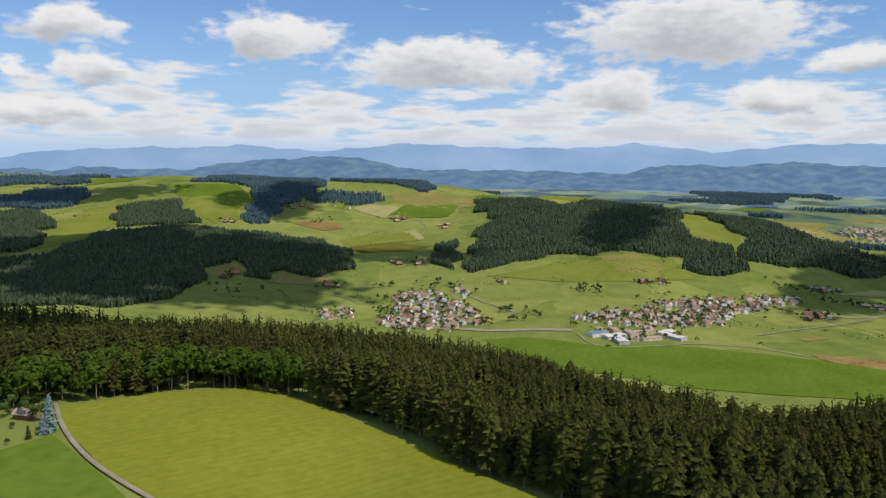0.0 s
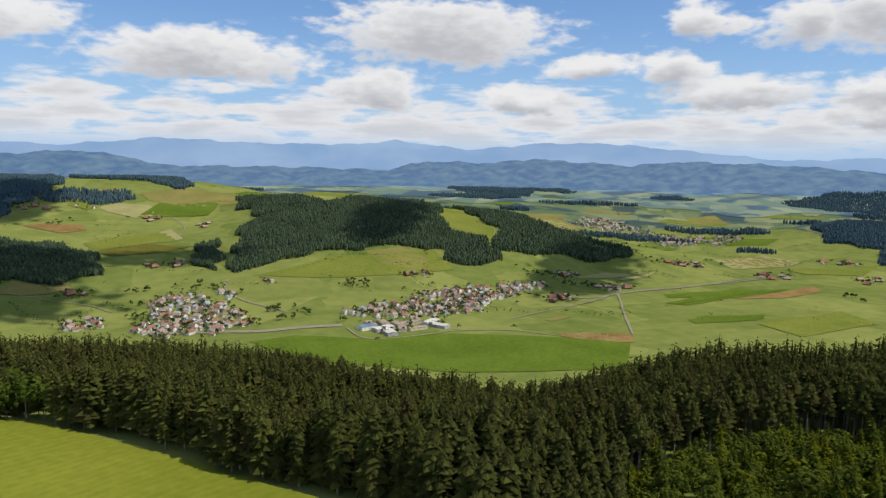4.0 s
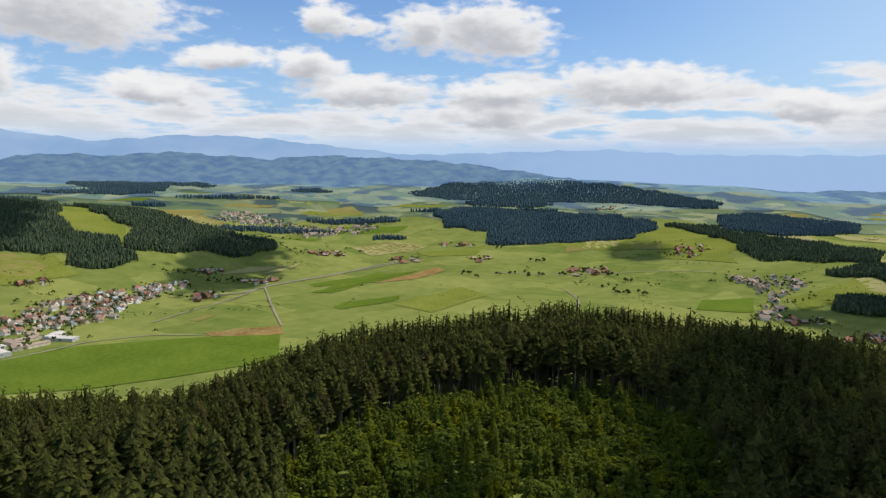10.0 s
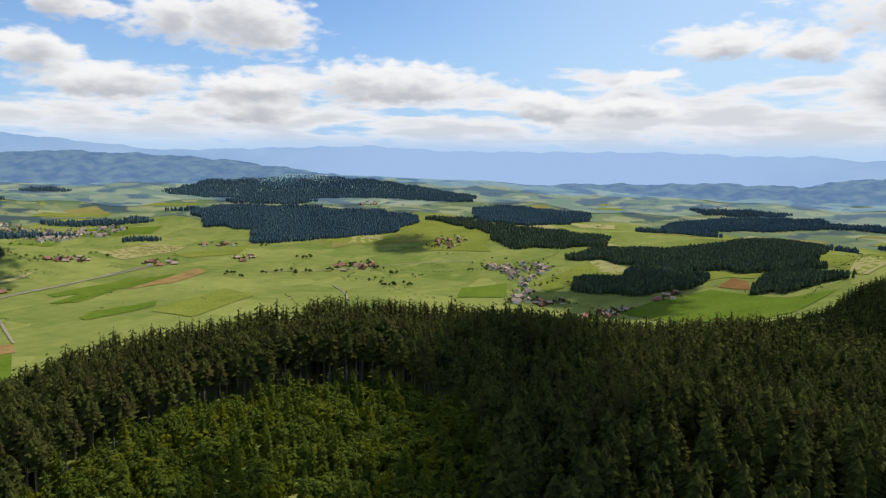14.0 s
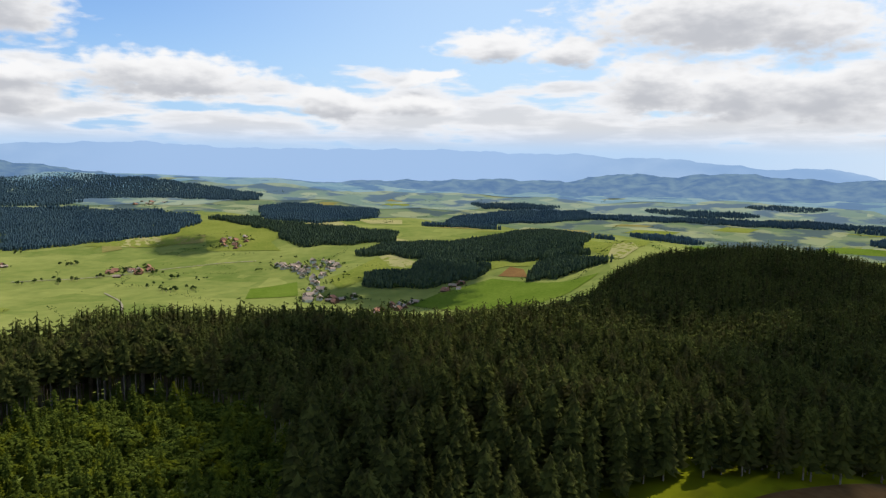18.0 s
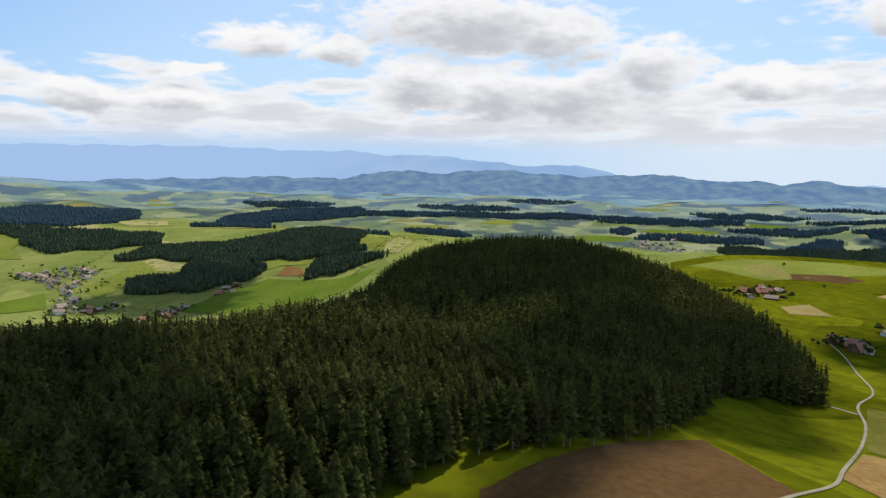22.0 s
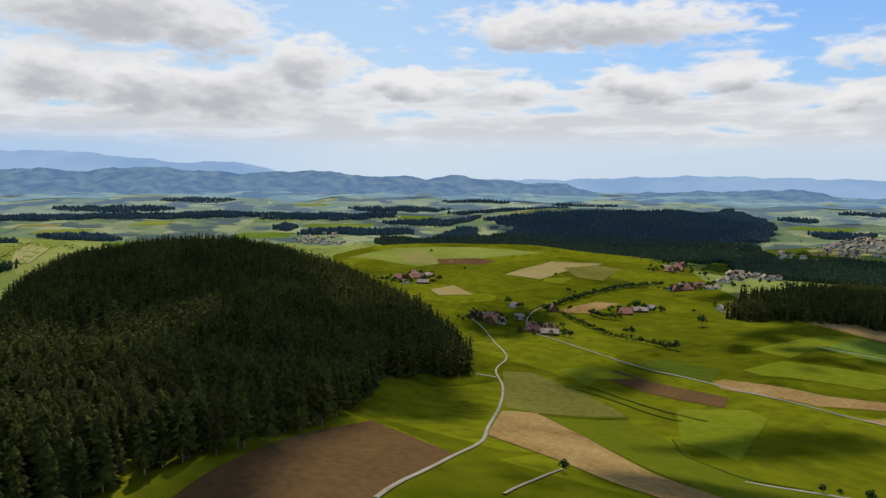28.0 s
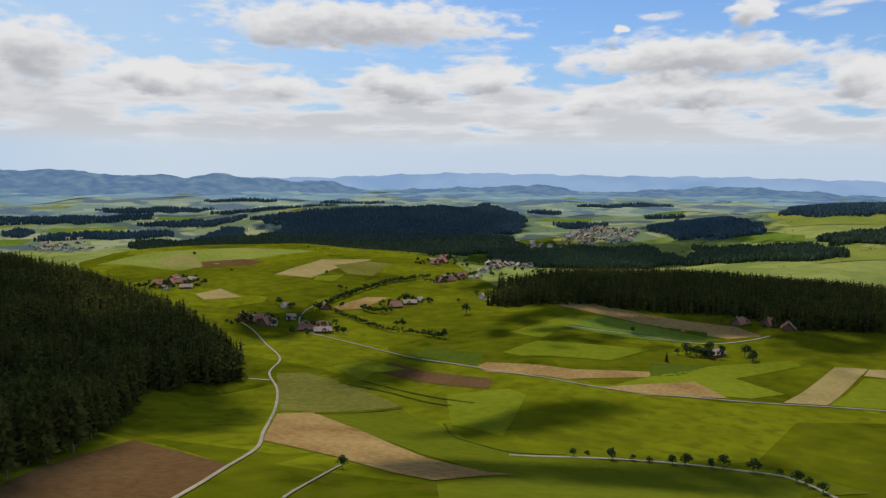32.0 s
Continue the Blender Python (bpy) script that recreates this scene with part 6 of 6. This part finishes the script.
KINDS = {
    "village": [house(10, 12, 5.4, 3.6, 0, 0, "white plastered village house with a red-brown tiled gable roof"),
                house(11, 15, 5.8, 4.2, 1, 2, "cream village house with a pale tiled gable roof"),
                house(9, 11, 5.0, 3.8, 1, 1, "cream village house with a grey-brown roof"),
                house(12, 13, 6.6, 3.4, 0, 3, "white village house with a grey sheet roof"),
                house(13, 17, 7.0, 5.0, 0, 2, "large white house with a pale tiled roof", hip=2.0),
                house(9, 10, 5.2, 3.6, 0, 2, "small white house with a pale tiled roof"),
                house(12, 20, 7.5, 4.5, 0, 0, "broad white house with a red-brown roof", hip=3.0)],
    "hamlet": [house(16, 24, 4.6, 7.2, 2, 0, "broad timber farmhouse under a wide red-brown half-hipped roof", "farmhouse", hip=5.0, over=1.8, name="farmhouse"),
               house(15, 21, 4.6, 6.4, 2, 0, "timber farmhouse under a wide red-brown half-hipped roof", "farmhouse", hip=4.5, over=1.6, name="farmhouse"),
               house(9, 12, 4.6, 3.6, 0, 2, "small white farm cottage with a pale tiled roof", "cottage", name="cottage"),
               house(12, 22, 4.2, 4.2, 2, 2, "timber barn with a pale tiled roof", "barn", windows=False, name="barn")],
    "works": [house(24, 52, 6.5, 1.6, 3, 4, "long pale industrial hall with a low white roof", "factory hall", over=0.4, name="industrial_hall"),
              house(26, 40, 7.5, 2.4, 0, 5, "industrial hall with a blue-grey sheet roof", "factory hall", over=0.4, name="industrial_hall"),
              house(18, 46, 5.5, 2.2, 1, 2, "long low workshop with a pale tiled roof", "workshop", over=0.6, name="workshop")],
    "hut": [house(5, 7.5, 2.3, 1.5, 2, 2, "small dark timber hut with a pale tiled roof", "hut", over=0.5, windows=False, name="garden_hut")],
    "town": [],
}
USED = {}


def place_house(kind, which, x, y, turn):
    m = pose(x, y, float(ground(x, y)) + 0.2, 0, 0, turn)
    proto = KINDS[kind][which]
    if (kind, which) in USED:
        return copy_thing(proto, m)
    USED[(kind, which)] = True
    proto.matrix_basis = m
    return proto


TOWN_V, TOWN_F, town_at = [], [], 0
box_v = np.array([(-1, -1, 0), (1, -1, 0), (1, 1, 0), (-1, 1, 0), (-1, -1, 1), (1, -1, 1), (1, 1, 1), (-1, 1, 1), (0, -1.1, 1.7), (0, 1.1, 1.7)], float)
wall_f = np.array([(0, 1, 5), (0, 5, 4), (1, 2, 6), (1, 6, 5), (2, 3, 7), (2, 7, 6), (3, 0, 4), (3, 4, 7), (4, 5, 8), (6, 7, 9)])
roof_v = np.array([(-1.15, -1.15, 0.9), (1.15, -1.15, 0.9), (1.15, 1.15, 0.9), (-1.15, 1.15, 0.9), (0, -1.15, 1.75), (0, 1.15, 1.75)], float)
roof_f = np.array([(1, 2, 5), (1, 5, 4), (3, 0, 4), (3, 4, 5), (0, 1, 4), (2, 3, 5)])
towns = []
placed = []
for kind, count, poly in PLACES:
    poly = [tuple(map(float, p)) for p in poly]
    xs, ys = np.array(poly).T
    lean = RNG.uniform(0, 180)
    gap = {"village": 9.0, "hamlet": 16, "works": 25, "town": 11}[kind]
    mine, tries = [], 0
    while len(mine) < count and tries < count * 60:
        tries += 1
        x, y = RNG.uniform(xs.min(), xs.max()), RNG.uniform(ys.min(), ys.max())
        if not inside(np.array([x]), np.array([y]), poly)[0] or any((x - p[0]) ** 2 + (y - p[1]) ** 2 < gap * gap for p in mine):
            continue
        mine.append((x, y))
    for i, (x, y) in enumerate(mine):
        turn = lean + (90 if RNG.uniform() < 0.35 else 0) + RNG.normal(0, 12)
        if kind == "town":
            towns.append((x, y, turn))
        else:
            which = int(RNG.integers(len(KINDS[kind]))) if kind != "works" else (0, 2, 2, 0, 1, 2, 0, 2, 2)[i % 9]
            ob = place_house(kind, which, x, y, turn)
            ob["group"] = {"village": "houses of the villages", "hamlet": "farms in the fields", "works": "halls of the works"}[kind]
    placed += mine
for kind, which, x, y, turn in HOMES:
    place_house(kind, which, x, y, turn)["group"] = "farms in the fields"
    placed.append((x, y))
for kind, protos in KINDS.items():  # none is left at the origin
    for which, proto in enumerate(protos):
        if (kind, which) not in USED:
            for o in (*proto.children_recursive, proto):
                bpy.data.objects.remove(o)
tw = np.array(towns)
for name, tv, tf, m, label in (("town_walls", box_v, wall_f, M_WALL[0], "pale walls of a far town's houses"), ("town_roofs", roof_v, roof_f, M_ROOF[2], "pale brown roofs of a far town's houses")):
    V, F = [], []
    for i, (x, y, turn) in enumerate(towns):
        c, s = math.cos(radians(turn)), math.sin(radians(turn))
        k = 4.0 + (i * 0.618 % 1) * 3.5
        q = tv * (k, k * 1.25, k * 1.1)
        V.append(np.stack([q[:, 0] * c - q[:, 1] * s + x, q[:, 0] * s + q[:, 1] * c + y, q[:, 2] + ground(x, y) - 0.3], 1))
        F.append(tf + i * len(tv))
    tagged(new(name, mesh(name, np.concatenate(V), np.concatenate(F), m)), label, "town", kind="stuff")

# ---- single trees, groves and hedges ----
M_BLUE = mat("blue_spruce_needles", (0.10, 0.15, 0.14), (0.22, 0.29, 0.27), 0.2, 0.8, 1.5, island=0.4)
M_TREE = mat("tree_leaves", (0.022, 0.042, 0.012), (0.070, 0.095, 0.024), 0.08, 0.75, 0.8, island=0.6)


def limb_mesh(height, rng):
    """Trunk and a few rising limbs of a broad-leaved tree one crown high."""
    v, f = [], []
    def tube(p, q, r0, r1):
        base = len(v)
        for c, r in ((p, r0), (q, r1)):
            for i in range(5):
                a = 6.2832 * i / 5
                v.append((c[0] + math.cos(a) * r, c[1] + math.sin(a) * r, c[2]))
        for i in range(5):
            f.append((base + i, base + (i + 1) % 5, base + 5 + (i + 1) % 5, base + 5 + i))
    tube((0, 0, -0.3), (0, 0, height * 0.45), height * 0.028, height * 0.02)
    for a in rng.uniform(0, 6.28, 5):
        tube((0, 0, height * rng.uniform(0.25, 0.42)), (math.cos(a) * height * 0.2, math.sin(a) * height * 0.2, height * rng.uniform(0.55, 0.75)), height * 0.016, height * 0.005)
    return mesh("trunk", v, f, M_BARK, True)


TREES = {"leaf": [], "cone": [], "blue": []}
for k in range(5):
    root = new("broadleaf_tree")
    part("trunk", limb_mesh(10, RNG), root, "dark brown trunk and limbs")
    v, f = leafy(150, RNG, 0.36, 0.2)
    part("crown", mesh("crown", v * 10, f, M_TREE), root)
    tagged(root, "round-headed dark green broad-leaved tree standing in grass", "tree", "trees in the fields")
    TREES["leaf"].append(root)
for kind, m, words in (("cone", M_SPRUCE, "slender dark green conifer standing in grass"), ("blue", M_BLUE, "silvery blue spruce in a garden")):
    root = new("conifer_tree")
    part("trunk", trunk_mesh("trunk", 9.6, 0.16), root, "brown trunk")
    v, f = boughs(80, RNG, 0.2, 0.04, segs=3)
    part("crown", mesh("crown", v * 10, f, m), root)
    tagged(root, words, "tree", "trees in the fields")
    TREES[kind].append(root)
SEEN = set()


def plant(kind, x, y, h):
    n = len(SEEN)
    proto = TREES[kind][n % len(TREES[kind])]
    m = pose(x, y, float(ground(x, y)) - 0.1, 0, 0, RNG.uniform(0, 360))
    ob = copy_thing(proto, m) if proto.name in SEEN else proto
    SEEN.add(ob.name)
    ob.matrix_basis = m
    s = h / 10.0
    ob.scale = (s * RNG.uniform(0.85, 1.25), s * RNG.uniform(0.85, 1.25), s)


gx, gy, gh = [], [], []
for x, y, n, sx, sd, kind, h in GROVES:
    b = math.atan2(y, x)
    for k in range(n):
        u, w = (0, 0) if n == 1 else (RNG.uniform(-1, 1) * sx, RNG.uniform(-1, 1) * sd)
        px, py = x - math.sin(b) * u + math.cos(b) * w, y + math.cos(b) * u + math.sin(b) * w
        hh1 = h * (1 if n == 1 else RNG.uniform(0.6, 1.2))
        if len(SEEN) < 295:
            plant(kind, px, py, hh1)
        else:
            gx.append(px), gy.append(py), gh.append(hh1)
# garden trees and bushes between the houses
for i, (x, y) in enumerate(placed):
    for _ in range(3):
        gx.append(x + RNG.uniform(-20, 20)), gy.append(y + RNG.uniform(-20, 20)), gh.append(RNG.uniform(4, 13))
for i, (x, y, turn) in enumerate(towns[::2]):
    gx.append(x + RNG.uniform(-22, 22)), gy.append(y + RNG.uniform(-22, 22)), gh.append(RNG.uniform(6, 14))
v, f = stand(np.array(gx), np.array(gy), np.array(gh), BUSHY, RNG, 1.05)
tagged(new("garden_trees", mesh("garden_trees", v, f, M_TREE)), "dark green trees and bushes among houses and fields", "trees", kind="stuff")
for h, line in HEDGES:
    p = smooth_line(line, 2.2)
    p = p + RNG.normal(0, 0.7, p.shape)
    v, f = stand(p[:, 0], p[:, 1], h * RNG.uniform(0.8, 2.3, len(p)), BUSHY, RNG, 1.0)
    tagged(new("hedge", mesh("hedge", v, f, M_TREE)), "dark green hedge of uneven bushes along a field edge", "hedge", kind="stuff")
# scattered trees over the plain
sx, sy = [], []
for k in range(620):
    b, r = RNG.uniform(-178, 32), RNG.uniform(1500, 4200)
    px, py = -math.sin(radians(b)) * r, math.cos(radians(b)) * r
    run = RNG.integers(1, 14)
    a = RNG.uniform(0, 3.14)
    for q in range(run):
        sx.append(px + math.cos(a) * q * 11 + RNG.normal(0, 3)), sy.append(py + math.sin(a) * q * 11 + RNG.normal(0, 3))
sx, sy = np.array(sx), np.array(sy)
v, f = stand(sx, sy, RNG.uniform(7, 15, len(sx)), [broadleaf(3, RNG) for _ in range(6)], RNG, 1.1)
tagged(new("scattered_trees", mesh("scattered_trees", v, f, M_TREE)), "scattered dark trees and hedgerows over the far farmland", "trees", kind="stuff")
